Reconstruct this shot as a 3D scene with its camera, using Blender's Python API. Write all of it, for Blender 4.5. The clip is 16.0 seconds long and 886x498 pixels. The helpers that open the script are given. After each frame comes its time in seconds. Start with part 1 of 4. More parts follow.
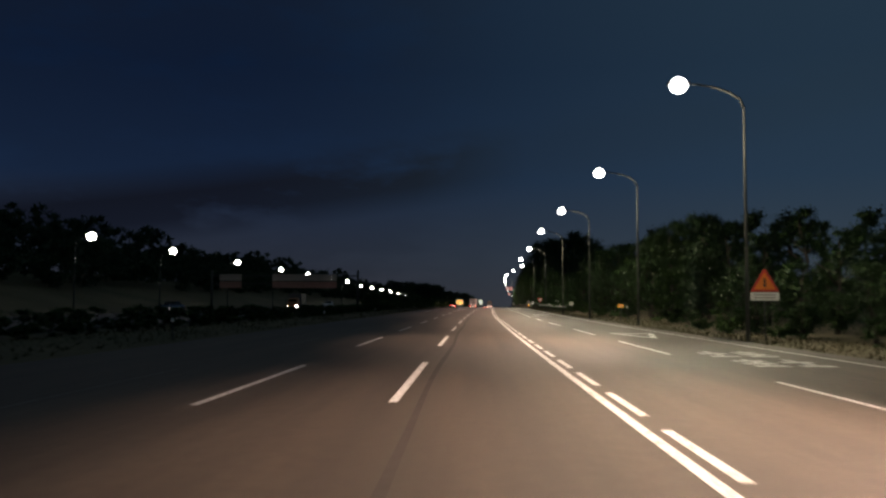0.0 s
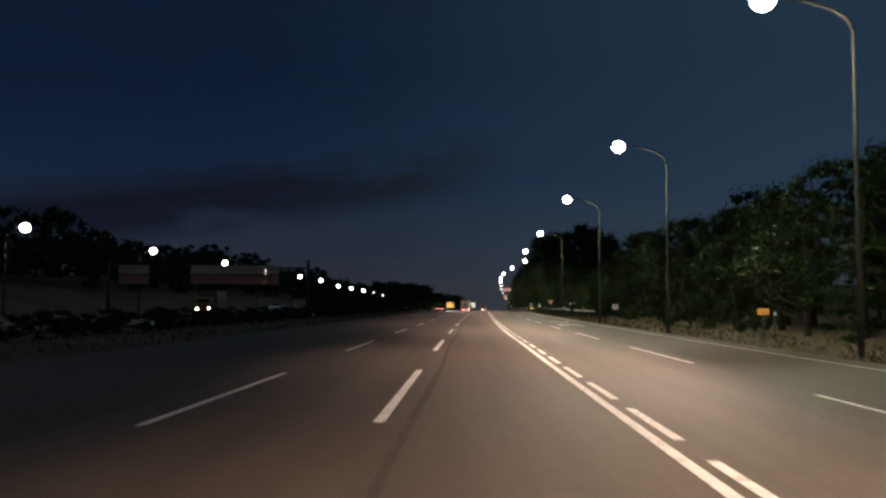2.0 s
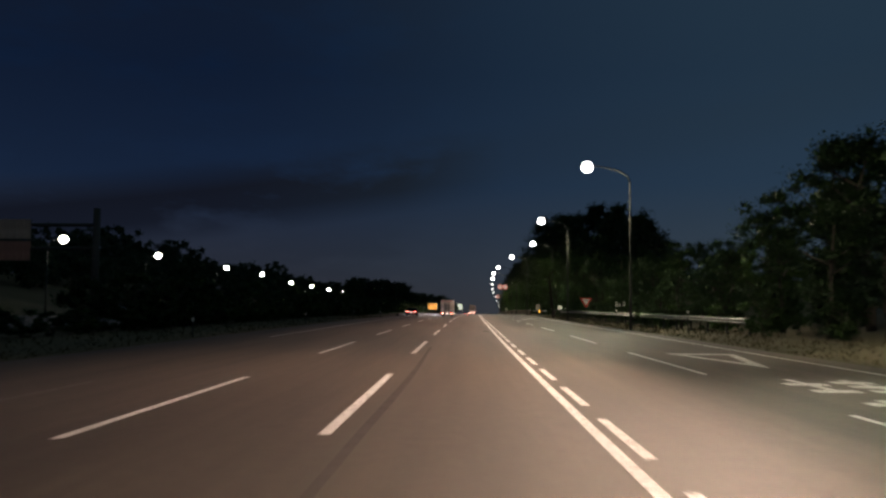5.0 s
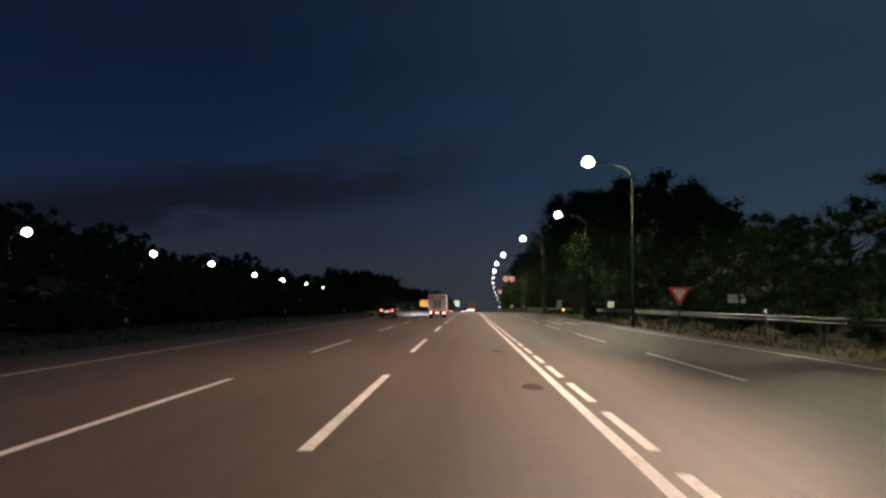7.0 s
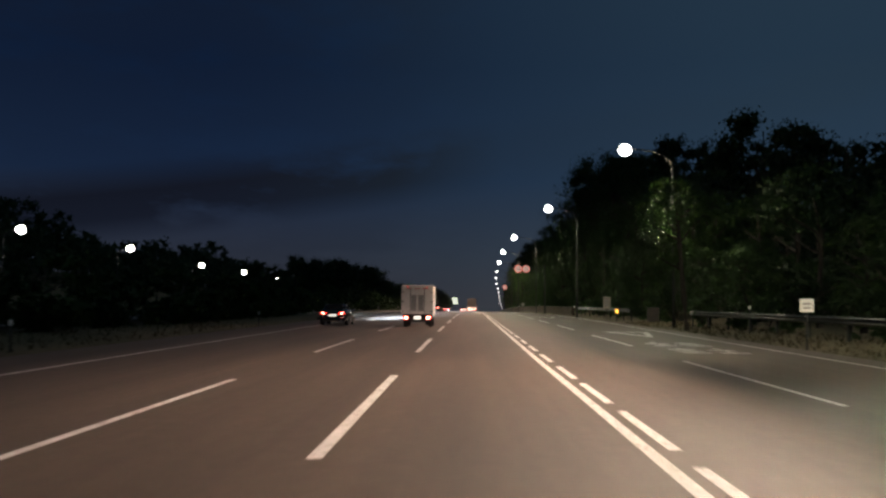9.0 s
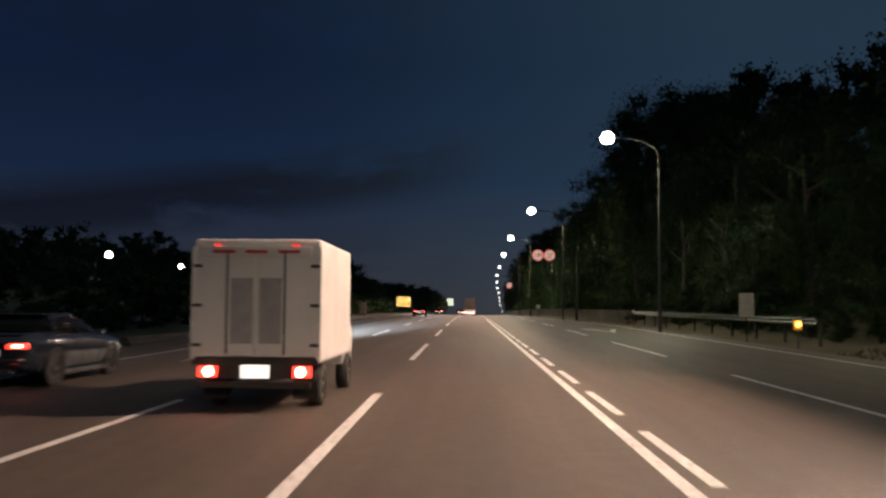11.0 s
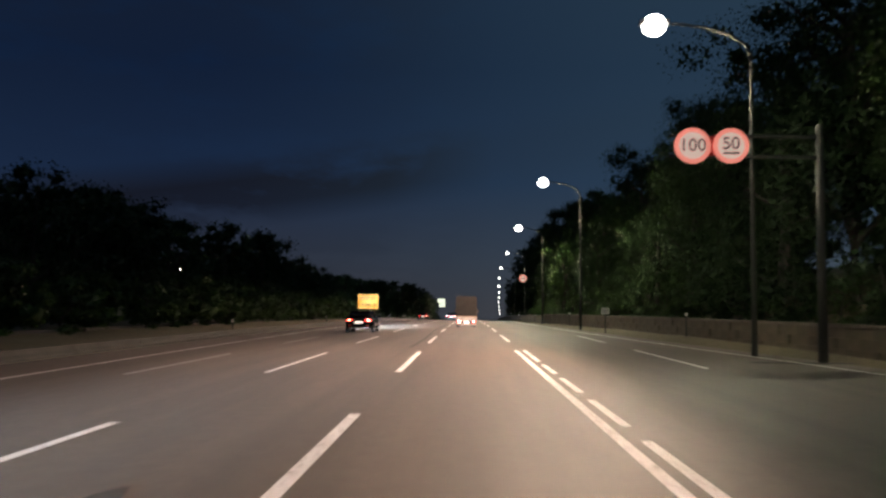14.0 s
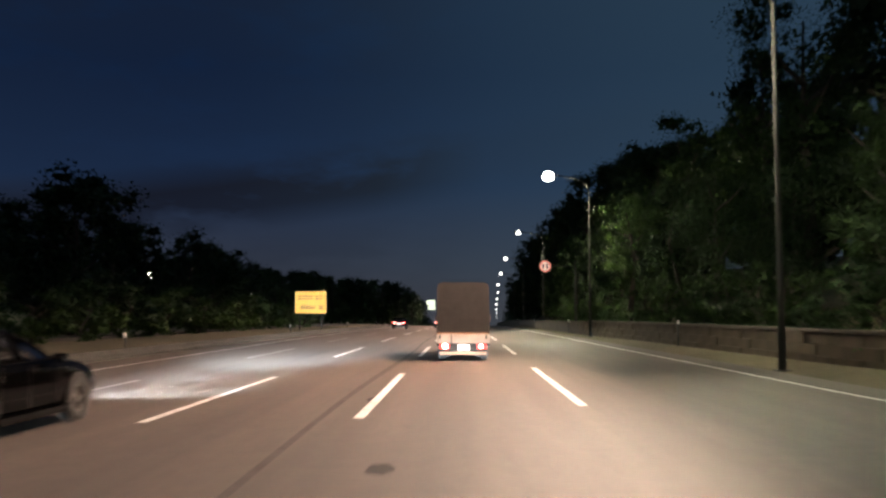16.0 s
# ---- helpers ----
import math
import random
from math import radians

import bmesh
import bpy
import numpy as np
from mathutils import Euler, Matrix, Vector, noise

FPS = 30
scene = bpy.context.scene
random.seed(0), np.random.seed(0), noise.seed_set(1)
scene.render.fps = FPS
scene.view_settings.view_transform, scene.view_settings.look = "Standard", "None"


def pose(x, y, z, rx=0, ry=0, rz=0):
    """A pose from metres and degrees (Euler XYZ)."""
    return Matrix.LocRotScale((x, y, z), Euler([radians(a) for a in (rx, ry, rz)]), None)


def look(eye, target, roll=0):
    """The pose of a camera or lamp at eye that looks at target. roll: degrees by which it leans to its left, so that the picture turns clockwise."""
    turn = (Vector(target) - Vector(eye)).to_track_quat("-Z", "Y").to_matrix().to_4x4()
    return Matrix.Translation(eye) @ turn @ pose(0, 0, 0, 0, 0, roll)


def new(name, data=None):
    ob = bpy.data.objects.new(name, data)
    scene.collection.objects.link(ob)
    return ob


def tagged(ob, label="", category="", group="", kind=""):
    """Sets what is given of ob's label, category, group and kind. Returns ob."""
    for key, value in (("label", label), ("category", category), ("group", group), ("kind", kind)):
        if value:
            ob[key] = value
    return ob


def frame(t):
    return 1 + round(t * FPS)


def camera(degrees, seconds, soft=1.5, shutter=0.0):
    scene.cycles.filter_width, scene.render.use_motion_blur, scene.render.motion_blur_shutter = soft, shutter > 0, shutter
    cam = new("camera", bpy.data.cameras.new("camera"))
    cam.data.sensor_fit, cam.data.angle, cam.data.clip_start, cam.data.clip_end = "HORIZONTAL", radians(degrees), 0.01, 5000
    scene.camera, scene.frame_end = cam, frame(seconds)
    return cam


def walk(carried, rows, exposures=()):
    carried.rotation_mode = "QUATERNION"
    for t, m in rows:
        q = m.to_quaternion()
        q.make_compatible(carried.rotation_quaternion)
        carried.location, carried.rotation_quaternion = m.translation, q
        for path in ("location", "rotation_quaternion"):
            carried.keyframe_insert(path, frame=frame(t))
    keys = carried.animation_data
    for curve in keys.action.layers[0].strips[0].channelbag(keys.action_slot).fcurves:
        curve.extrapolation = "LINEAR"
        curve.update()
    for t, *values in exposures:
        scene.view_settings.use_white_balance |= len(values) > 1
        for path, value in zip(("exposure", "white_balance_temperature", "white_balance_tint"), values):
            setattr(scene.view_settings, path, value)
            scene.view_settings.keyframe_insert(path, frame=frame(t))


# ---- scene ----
cam = camera(53.01, 16.0, soft=2.5, shutter=0.3)
walk(cam, [
    (0.0, pose(1.34, 0.01, 1.65, 93.72, -0.19, 1.85)),
    (0.5, pose(1.24, 10.56, 1.67, 93.73, -0.16, 1.76)),
    (1.0, pose(1.22, 21.20, 1.70, 93.78, -0.27, 1.66)),
    (1.5, pose(1.30, 31.82, 1.73, 93.83, -0.18, 1.51)),
    (2.0, pose(1.34, 42.20, 1.77, 93.91, -0.39, 1.33)),
    (2.5, pose(1.47, 52.61, 1.81, 93.93, -0.31, 1.15)),
    (3.0, pose(1.60, 63.02, 1.85, 93.94, -0.35, 0.93)),
    (3.5, pose(1.76, 73.42, 1.90, 94.00, -0.23, 0.75)),
    (4.0, pose(1.97, 83.73, 1.95, 94.08, -0.38, 0.65)),
    (6.5, pose(2.81, 134.93, 2.24, 93.87, -0.40, 0.40)),
    (7.0, pose(2.96, 145.35, 2.31, 93.82, -0.35, 0.35)),
    (7.5, pose(3.11, 155.91, 2.38, 93.81, -0.33, 0.31)),
    (8.0, pose(3.23, 166.43, 2.45, 93.79, -0.38, 0.32)),
    (8.5, pose(3.37, 176.81, 2.53, 93.63, -0.39, 0.28)),
    (9.0, pose(3.59, 187.17, 2.60, 93.64, -0.44, 0.26)),
    (9.5, pose(3.87, 197.73, 2.66, 93.81, -0.32, 0.25)),
    (12.0, pose(5.10, 250.67, 2.91, 93.66, -0.33, -0.09)),
    (12.5, pose(5.40, 261.28, 2.94, 93.72, -0.16, -0.16)),
    (13.0, pose(5.64, 271.79, 2.98, 93.74, -0.34, -0.23)),
    (13.5, pose(5.98, 282.61, 3.01, 93.70, -0.34, -0.27)),
    (14.0, pose(6.34, 293.75, 3.04, 93.79, -0.46, -0.26)),
    (14.5, pose(6.61, 305.38, 3.06, 93.76, -0.34, -0.35)),
    (15.0, pose(6.94, 317.19, 3.08, 93.75, -0.22, -0.42)),
    (15.5, pose(7.25, 328.92, 3.08, 93.86, -0.10, -0.56)),
    (16.0, pose(7.69, 340.67, 3.08, 93.98, -0.00, -0.66)),
], exposures=[(0.0, 0.05), (4.0, 0.05), (9.0, 0.15), (12.0, 0.18), (13.0, 0.22), (14.0, 0.36), (15.0, 0.28), (15.5, 0.32), (16.0, 0.5)])

# ---- world: late dusk, a faint sky over the lamps ----
world = bpy.data.worlds.new("dusk")
scene.world = world
world.use_nodes = True
wn, wl = world.node_tree.nodes, world.node_tree.links
wn.clear()


def wnode(kind, **values):
    n = wn.new(kind)
    for k, v in values.items():
        n.inputs[k].default_value = v
    return n


def ramp_node(nodes, stops):
    n = nodes.new("ShaderNodeValToRGB")
    e = n.color_ramp.elements
    while len(e) < len(stops):
        e.new(0.5)
    for el, (p, c) in zip(e, stops):
        el.position, el.color = p, (*c, 1)
    return n


w_dir = wnode("ShaderNodeTexCoord")
w_sep = wnode("ShaderNodeSeparateXYZ")
wl.new(w_dir.outputs["Generated"], w_sep.inputs[0])
# the last stop, the unseen zenith, is raised as fill light for the trees
w_elev = ramp_node(wn, [(0.0, (0.029, 0.028, 0.036)), (0.05, (0.022, 0.027, 0.042)), (0.14, (0.0078, 0.0172, 0.043)),
                        (0.26, (0.0040, 0.0110, 0.032)), (0.45, (0.0055, 0.0130, 0.031)), (1.0, (0.058, 0.082, 0.082))])
wl.new(w_sep.outputs["Z"], w_elev.inputs[0])
w_map = wnode("ShaderNodeMapping")
w_map.inputs["Scale"].default_value = (3.2, 3.2, 9.0)
w_map.inputs["Location"].default_value = (0.35, 0.2, 0.1)
wl.new(w_dir.outputs["Generated"], w_map.inputs[0])
w_noise = wnode("ShaderNodeTexNoise", Scale=2.3, Detail=7.0, Roughness=0.58)
wl.new(w_map.outputs[0], w_noise.inputs["Vector"])
w_cloud = ramp_node(wn, [(0.30, (0, 0, 0)), (0.50, (1, 1, 1))])
wl.new(w_noise.outputs["Fac"], w_cloud.inputs[0])
# a long bank of cloud that climbs gently to the right, thinning out past the middle
w_tilt = wnode("ShaderNodeMath")
w_tilt.operation = "MULTIPLY_ADD"
wl.new(w_sep.outputs["X"], w_tilt.inputs[0])
w_tilt.inputs[1].default_value = -0.16
wl.new(w_sep.outputs["Z"], w_tilt.inputs[2])
w_bank = ramp_node(wn, [(0.085, (0.25, 0.25, 0.25)), (0.118, (0.10, 0.10, 0.10)), (0.145, (0.9, 0.9, 0.9)), (0.172, (1, 1, 1)), (0.205, (0.12, 0.12, 0.12)), (0.42, (0.45, 0.45, 0.45))])
wl.new(w_tilt.outputs[0], w_bank.inputs[0])
w_mul = wnode("ShaderNodeMath")
w_mul.operation = "MULTIPLY"
wl.new(w_cloud.outputs[0], w_mul.inputs[0])
wl.new(w_bank.outputs[0], w_mul.inputs[1])
w_side = wnode("ShaderNodeMapRange")
for socket, v in (("From Min", 0.06), ("From Max", -0.06), ("To Min", 0.15), ("To Max", 1.0)):
    w_side.inputs[socket].default_value = v
wl.new(w_sep.outputs["X"], w_side.inputs["Value"])
w_left = wnode("ShaderNodeMath")
w_left.operation = "MULTIPLY"
wl.new(w_mul.outputs[0], w_left.inputs[0])
wl.new(w_side.outputs[0], w_left.inputs[1])
# a blue-green lift of the sky that grows towards the right
w_right = wnode("ShaderNodeMapRange")
w_right.interpolation_type = "SMOOTHSTEP"
for socket, v in (("From Min", -0.30), ("From Max", 0.44), ("To Min", 0.0), ("To Max", 1.0)):
    w_right.inputs[socket].default_value = v
wl.new(w_sep.outputs["X"], w_right.inputs["Value"])
w_mix = wn.new("ShaderNodeMix")
w_mix.data_type = "RGBA"
wl.new(w_left.outputs[0], w_mix.inputs["Factor"])
wl.new(w_elev.outputs[0], w_mix.inputs["A"])
w_mix.inputs["B"].default_value = (0.0060, 0.0078, 0.0150, 1)
w_bg = wnode("ShaderNodeBackground", Strength=1.0)
w_add = wn.new("ShaderNodeMix")
w_add.data_type, w_add.blend_type = "RGBA", "ADD"
wl.new(w_right.outputs[0], w_add.inputs["Factor"])
wl.new(w_mix.outputs["Result"], w_add.inputs["A"])
w_add.inputs["B"].default_value = (0.0110, 0.0205, 0.0225, 1)
wl.new(w_add.outputs["Result"], w_bg.inputs["Color"])
w_out = wn.new("ShaderNodeOutputWorld")
wl.new(w_bg.outputs[0], w_out.inputs[0])

LAMP_WATTS = 17000.0
# warmer than the lenses: the lane spots also stand in for the driver's own headlamps
LANE_TINT = (1.0, 0.70, 0.53)
SIDE_TINT = (1.0, 0.88, 0.62)
HEADLIGHT_WATTS = 270000.0

# ---- the line of the road: s metres along, u metres to the right of the lane line, h above the surface ----
KNOTS = [-60.00, 0.00, 45.00, 90.00, 135.00, 180.00, 225.00, 270.00, 315.00, 360.00, 405.00, 460.00, 540.00, 640.00, 800.00]
BEND = [-0.52, -0.75, -1.23, -1.38, -1.27, -0.74, -0.74, -0.52, -0.67, -0.54, -0.35, -0.30, -0.40, -2.20, -0.40]
CREST = [0.32, 0.47, 0.37, 0.19, 0.48, -0.42, -0.50, -0.15, -0.79, -0.93, -0.66, -0.65, -0.53, -1.45, -0.90]
S = np.arange(-60.0, 1501.0, 4.0)


def running(a):
    c = np.concatenate([[0], np.cumsum((a[1:] + a[:-1]) / 2 * 4)])
    return c - c[15]


HEADING = running(np.interp(S, KNOTS, BEND) * 1e-4)
GRADE = running(np.interp(S, KNOTS, CREST) * 1e-4) + 0.00188
RX, RY, RZ = running(-np.sin(HEADING)), running(np.cos(HEADING)), running(GRADE)


def xyz(s, u, h=0.0):
    """World points of road coordinates (numbers or arrays)."""
    p = np.interp(s, S, HEADING)
    return (np.interp(s, S, RX) + u * np.cos(p), np.interp(s, S, RY) + u * np.sin(p), np.interp(s, S, RZ) + h)


def at(s, u, h=0.0, turn=0.0):
    """The pose of a thing that stands at s, u and faces along the road."""
    x, y, z = xyz(s, u, h)
    return pose(float(x), float(y), float(z), 0, 0, math.degrees(np.interp(s, S, HEADING)) + turn)



# ---- materials ----
class Mat:
    """A small builder of node materials: one Principled shader fed by nodes."""

    def __init__(self, name, colour=(0.5, 0.5, 0.5), rough=0.6, metal=0.0, **more):
        self.m = bpy.data.materials.new(name)
        self.m.use_nodes = True
        self.n, self.l = self.m.node_tree.nodes, self.m.node_tree.links
        self.b = self.n["Principled BSDF"]
        self.b.inputs["Base Color"].default_value = (*colour, 1)
        self.b.inputs["Roughness"].default_value = rough
        self.b.inputs["Metallic"].default_value = metal
        for k, v in more.items():
            self.b.inputs[k.replace("_", " ")].default_value = v

    def coord(self, kind="Object", scale=(1, 1, 1)):
        c = self.n.new("ShaderNodeTexCoord")
        m = self.n.new("ShaderNodeMapping")
        m.inputs["Scale"].default_value = scale
        self.l.new(c.outputs[kind], m.inputs[0])
        return m.outputs[0]

    def noise(self, vector, scale, detail=4.0, rough=0.55):
        n = self.n.new("ShaderNodeTexNoise")
        n.inputs["Scale"].default_value, n.inputs["Detail"].default_value, n.inputs["Roughness"].default_value = scale, detail, rough
        self.l.new(vector, n.inputs["Vector"])
        return n.outputs["Fac"]

    def ramp(self, value, stops):
        r = ramp_node(self.n, stops)
        self.l.new(value, r.inputs[0])
        return r.outputs[0]

    def mix(self, factor, a, b, blend="MIX"):
        x = self.n.new("ShaderNodeMix")
        x.data_type, x.blend_type = "RGBA", blend
        for socket, v in (("Factor", factor), ("A", a), ("B", b)):
            if isinstance(v, (int, float)):
                x.inputs[socket].default_value = v
            elif isinstance(v, tuple):
                x.inputs[socket].default_value = (*v, 1)
            else:
                self.l.new(v, x.inputs[socket])
        return x.outputs["Result"]

    def set(self, socket, value):
        self.l.new(value, self.b.inputs[socket])
        return self

    def bump(self, height, strength=0.3, distance=0.01):
        b = self.n.new("ShaderNodeBump")
        b.inputs["Strength"].default_value, b.inputs["Distance"].default_value = strength, distance
        self.l.new(height, b.inputs["Height"])
        self.l.new(b.outputs[0], self.b.inputs["Normal"])
        return self

    def random(self):
        return self.n.new("ShaderNodeObjectInfo").outputs["Random"]

    def island(self):
        return self.n.new("ShaderNodeNewGeometry").outputs["Random Per Island"]


def worn(name, colour, rough=0.6, metal=0.0, spread=0.18, scale=3.0, grain=60.0, bump=0.15, **more):
    """A plain surface with stains at one scale and grain at another."""
    k = Mat(name, colour, rough, metal, **more)
    v = k.coord()
    stains = k.ramp(k.noise(v, scale, 5), [(0.3, (1 - spread,) * 3), (0.7, (1 + spread * 0.5,) * 3)])
    fine = k.noise(v, grain, 3)
    c = k.mix(1.0, colour, stains, "MULTIPLY")
    c = k.mix(0.25, c, k.ramp(fine, [(0.2, (0.3, 0.3, 0.3)), (0.8, (1.0, 1.0, 1.0))]), "MULTIPLY")
    k.set("Base Color", c)
    k.set("Roughness", k.ramp(k.noise(v, scale * 2.5), [(0.2, (max(rough - 0.12, 0.02),) * 3), (0.8, (min(rough + 0.1, 1),) * 3)]))
    if bump:
        k.bump(fine, bump, 0.003)
    return k.m


def glow(name, colour, strength):
    k = Mat(name, colour, 0.4)
    k.b.inputs["Emission Color"].default_value = (*colour, 1)
    k.b.inputs["Emission Strength"].default_value = strength
    return k.m


def asphalt(name, tone):
    """Asphalt laid in lanes: wheel tracks and joints run along the road, patches and aggregate over them."""
    k = Mat(name, (0.06, 0.055, 0.05), 0.82)
    uv = k.coord("UV")
    along = k.coord("UV", (1.0, 0.035, 1.0))
    streak = k.ramp(k.noise(along, 1.1, 5, 0.6), [(0.25, (0.60, 0.60, 0.62)), (0.75, (1.28, 1.25, 1.21))])
    patch = k.ramp(k.noise(k.coord("UV", (0.16, 0.02, 1.0)), 1.0, 4), [(0.35, (0.80, 0.80, 0.80)), (0.65, (1.10, 1.10, 1.10))])
    aggregate = k.noise(uv, 55.0, 4, 0.7)
    stones = k.ramp(aggregate, [(0.30, (0.55, 0.55, 0.55)), (0.55, (1.0, 1.0, 1.0)), (0.80, (1.5, 1.45, 1.35))])
    spots = k.ramp(k.noise(k.coord("UV", (0.5, 0.22, 1.0)), 1.0, 3), [(0.70, (1.0, 1.0, 1.0)), (0.76, (0.72, 0.72, 0.74))])
    mottle = k.ramp(k.noise(uv, 3.2, 4, 0.7), [(0.30, (0.80, 0.80, 0.80)), (0.70, (1.17, 1.16, 1.14))])
    c = k.mix(1.0, tone, streak, "MULTIPLY")
    c = k.mix(1.0, c, mottle, "MULTIPLY")
    c = k.mix(1.0, c, patch, "MULTIPLY")
    c = k.mix(0.8, c, stones, "MULTIPLY")
    c = k.mix(1.0, c, spots, "MULTIPLY")
    k.set("Base Color", c)
    k.set("Roughness", k.ramp(aggregate, [(0.2, (0.50, 0.50, 0.50)), (0.8, (0.76, 0.76, 0.76))]))
    k.bump(aggregate, 0.5, 0.006)
    return k.m


def road_paint(name, colour, wear=0.42):
    k = Mat(name, colour, 0.6)
    g = k.coord("Object")
    chips = k.ramp(k.noise(g, 9.0, 6, 0.7), [(wear - 0.06, (0.28, 0.26, 0.24)), (wear + 0.06, (1.0, 1.0, 1.0))])
    dirt = k.ramp(k.noise(g, 0.8, 4), [(0.3, (0.80, 0.79, 0.77)), (0.7, (1.0, 1.0, 1.0))])
    c = k.mix(1.0, colour, chips, "MULTIPLY")
    c = k.mix(1.0, c, dirt, "MULTIPLY")
    k.set("Base Color", c)
    k.bump(k.noise(g, 120.0, 2), 0.3, 0.002)
    return k.m


def leafage(name, a, b):
    k = Mat(name, a, 0.65)
    r = k.island()
    c = k.mix(k.random(), k.ramp(r, [(0.0, a), (1.0, b)]), tuple(0.75 * x for x in a))
    k.set("Base Color", c)
    # light passes through the blades
    through_leaf = k.n.new("ShaderNodeBsdfTranslucent")
    k.l.new(c, through_leaf.inputs["Color"])
    both = k.n.new("ShaderNodeMixShader")
    both.inputs["Fac"].default_value = 0.45
    out = next(n for n in k.n if n.type == "OUTPUT_MATERIAL")
    k.l.new(k.b.outputs[0], both.inputs[1])
    k.l.new(through_leaf.outputs[0], both.inputs[2])
    k.l.new(both.outputs[0], out.inputs["Surface"])
    return k.m


def soil(name):
    k = Mat(name, (0.1, 0.08, 0.05), 0.95)
    v = k.coord()
    c = k.ramp(k.noise(v, 0.12, 6), [(0.3, (0.064, 0.066, 0.031)), (0.55, (0.115, 0.095, 0.052)), (0.75, (0.155, 0.124, 0.076))])
    f = k.noise(v, 6.0, 6, 0.7)
    c = k.mix(0.6, c, k.ramp(f, [(0.3, (0.4, 0.4, 0.4)), (0.7, (1.2, 1.2, 1.2))]), "MULTIPLY")
    k.set("Base Color", c).bump(f, 0.8, 0.08)
    return k.m


M_ASPHALT = asphalt("asphalt_main", (0.083, 0.066, 0.052))
M_ASPHALT_FAR = asphalt("asphalt_opposite", (0.070, 0.064, 0.058))
M_PAINT = road_paint("white_road_paint", (0.79, 0.79, 0.79))
M_PAINT_DULL = road_paint("faded_road_paint", (0.36, 0.35, 0.34))
M_PAINT_FAINT = road_paint("almost_gone_road_paint", (0.20, 0.19, 0.18), 0.5)
M_PAINT_WORN = road_paint("half_worn_road_paint", (0.76, 0.76, 0.76), 0.47)
M_TAR = worn("tar_stain", (0.020, 0.018, 0.017), 0.95, spread=0.3, scale=1.5)
M_SEAL = worn("joint_sealant", (0.050, 0.042, 0.036), 0.75, spread=0.3, scale=1.5)
M_SOIL = soil("verge_soil")
M_GRASS = leafage("dry_grass", (0.062, 0.056, 0.024), (0.10, 0.086, 0.038))
M_LEAF = [leafage("leaf_oak", (0.028, 0.066, 0.020), (0.056, 0.106, 0.032)), leafage("leaf_locust", (0.036, 0.082, 0.018), (0.070, 0.130, 0.032)),
          leafage("leaf_pine", (0.015, 0.040, 0.018), (0.034, 0.066, 0.030))]
M_BARK = worn("bark", (0.034, 0.028, 0.022), 0.95, spread=0.35, scale=4.0, grain=30.0, bump=0.8)
M_STEEL = worn("galvanised_steel", (0.062, 0.068, 0.064), 0.6, 0.3, scale=2.0)
M_RAIL = worn("dull_green_grey_steel", (0.020, 0.026, 0.022), 0.5, 0.3, scale=2.0)
M_POLE = worn("grey_painted_steel", (0.046, 0.050, 0.048), 0.75, 0.0)
M_HEAD = worn("lamp_housing", (0.16, 0.165, 0.17), 0.6, 0.2)
M_LAMP = glow("lamp_lens", (1.0, 0.97, 0.90), 14.0)
M_LAMP_DIM = glow("far_lamp_lens", (1.0, 0.97, 0.90), 6.0)
M_LAMP_LAST = glow("last_lamp_lens", (1.0, 0.97, 0.90), 5.0)
M_LAMP_FAR = glow("lamp_lens_yellowish", (1.0, 0.93, 0.78), 26.0)
M_CONCRETE = worn("stained_concrete", (0.115, 0.095, 0.076), 0.9, spread=0.35, scale=0.7, grain=25.0, bump=0.5)
M_BLOCK = worn("brown_wall_block", (0.092, 0.071, 0.050), 0.92, spread=0.35, scale=1.3, grain=22.0, bump=0.6)
M_BARRIER = worn("dark_concrete", (0.034, 0.034, 0.028), 0.9, spread=0.35, scale=0.7, grain=25.0, bump=0.5)
M_WHITE = worn("white_sheeting", (0.82, 0.82, 0.80), 0.5, spread=0.06)
M_RED = worn("red_sheeting", (0.62, 0.045, 0.03), 0.5, spread=0.1)
M_ORANGE = worn("orange_sheeting", (0.85, 0.22, 0.02), 0.5, spread=0.08)
M_YELLOW = worn("yellow_sheeting", (0.95, 0.44, 0.04), 0.5, spread=0.05)
M_BLACK = worn("black_print", (0.03, 0.025, 0.02), 0.6, spread=0.1)
M_SIGNBACK = worn("aluminium_sign_panel", (0.36, 0.33, 0.29), 0.5, 0.35, spread=0.3, scale=1.2)
M_SIGNRED = worn("reddish_sign_panel", (0.36, 0.20, 0.16), 0.55, 0.2, spread=0.3, scale=1.2)
M_CANVAS = worn("tan_tarpaulin", (0.0115, 0.0086, 0.0074), 0.95, spread=0.22, scale=1.6, grain=90.0, bump=0.4)
M_TRUCKWHITE = worn("white_truck_paint", (0.74, 0.72, 0.70), 0.4, spread=0.12, scale=1.1)
M_TRUCKGREY = worn("grey_door_panel", (0.36, 0.35, 0.36), 0.5, spread=0.2)
M_LORRYGREY = worn("dark_grey_lorry_box", (0.085, 0.088, 0.092), 0.45, spread=0.25, scale=1.1)
M_LORRYORANGE = worn("dull_orange_lorry_paint", (0.30, 0.13, 0.045), 0.45, spread=0.2, scale=1.1)
M_TAILGATE = worn("dusty_white_tailgate", (0.45, 0.40, 0.36), 0.6, spread=0.25)
M_CHASSIS = worn("dirty_chassis", (0.05, 0.042, 0.037), 0.7, 0.2, spread=0.3)
M_BUMPER = worn("rust_toned_bumper", (0.36, 0.20, 0.12), 0.6, 0.2, spread=0.3)
M_TYRE = worn("tyre_rubber", (0.022, 0.021, 0.020), 0.85, spread=0.15)
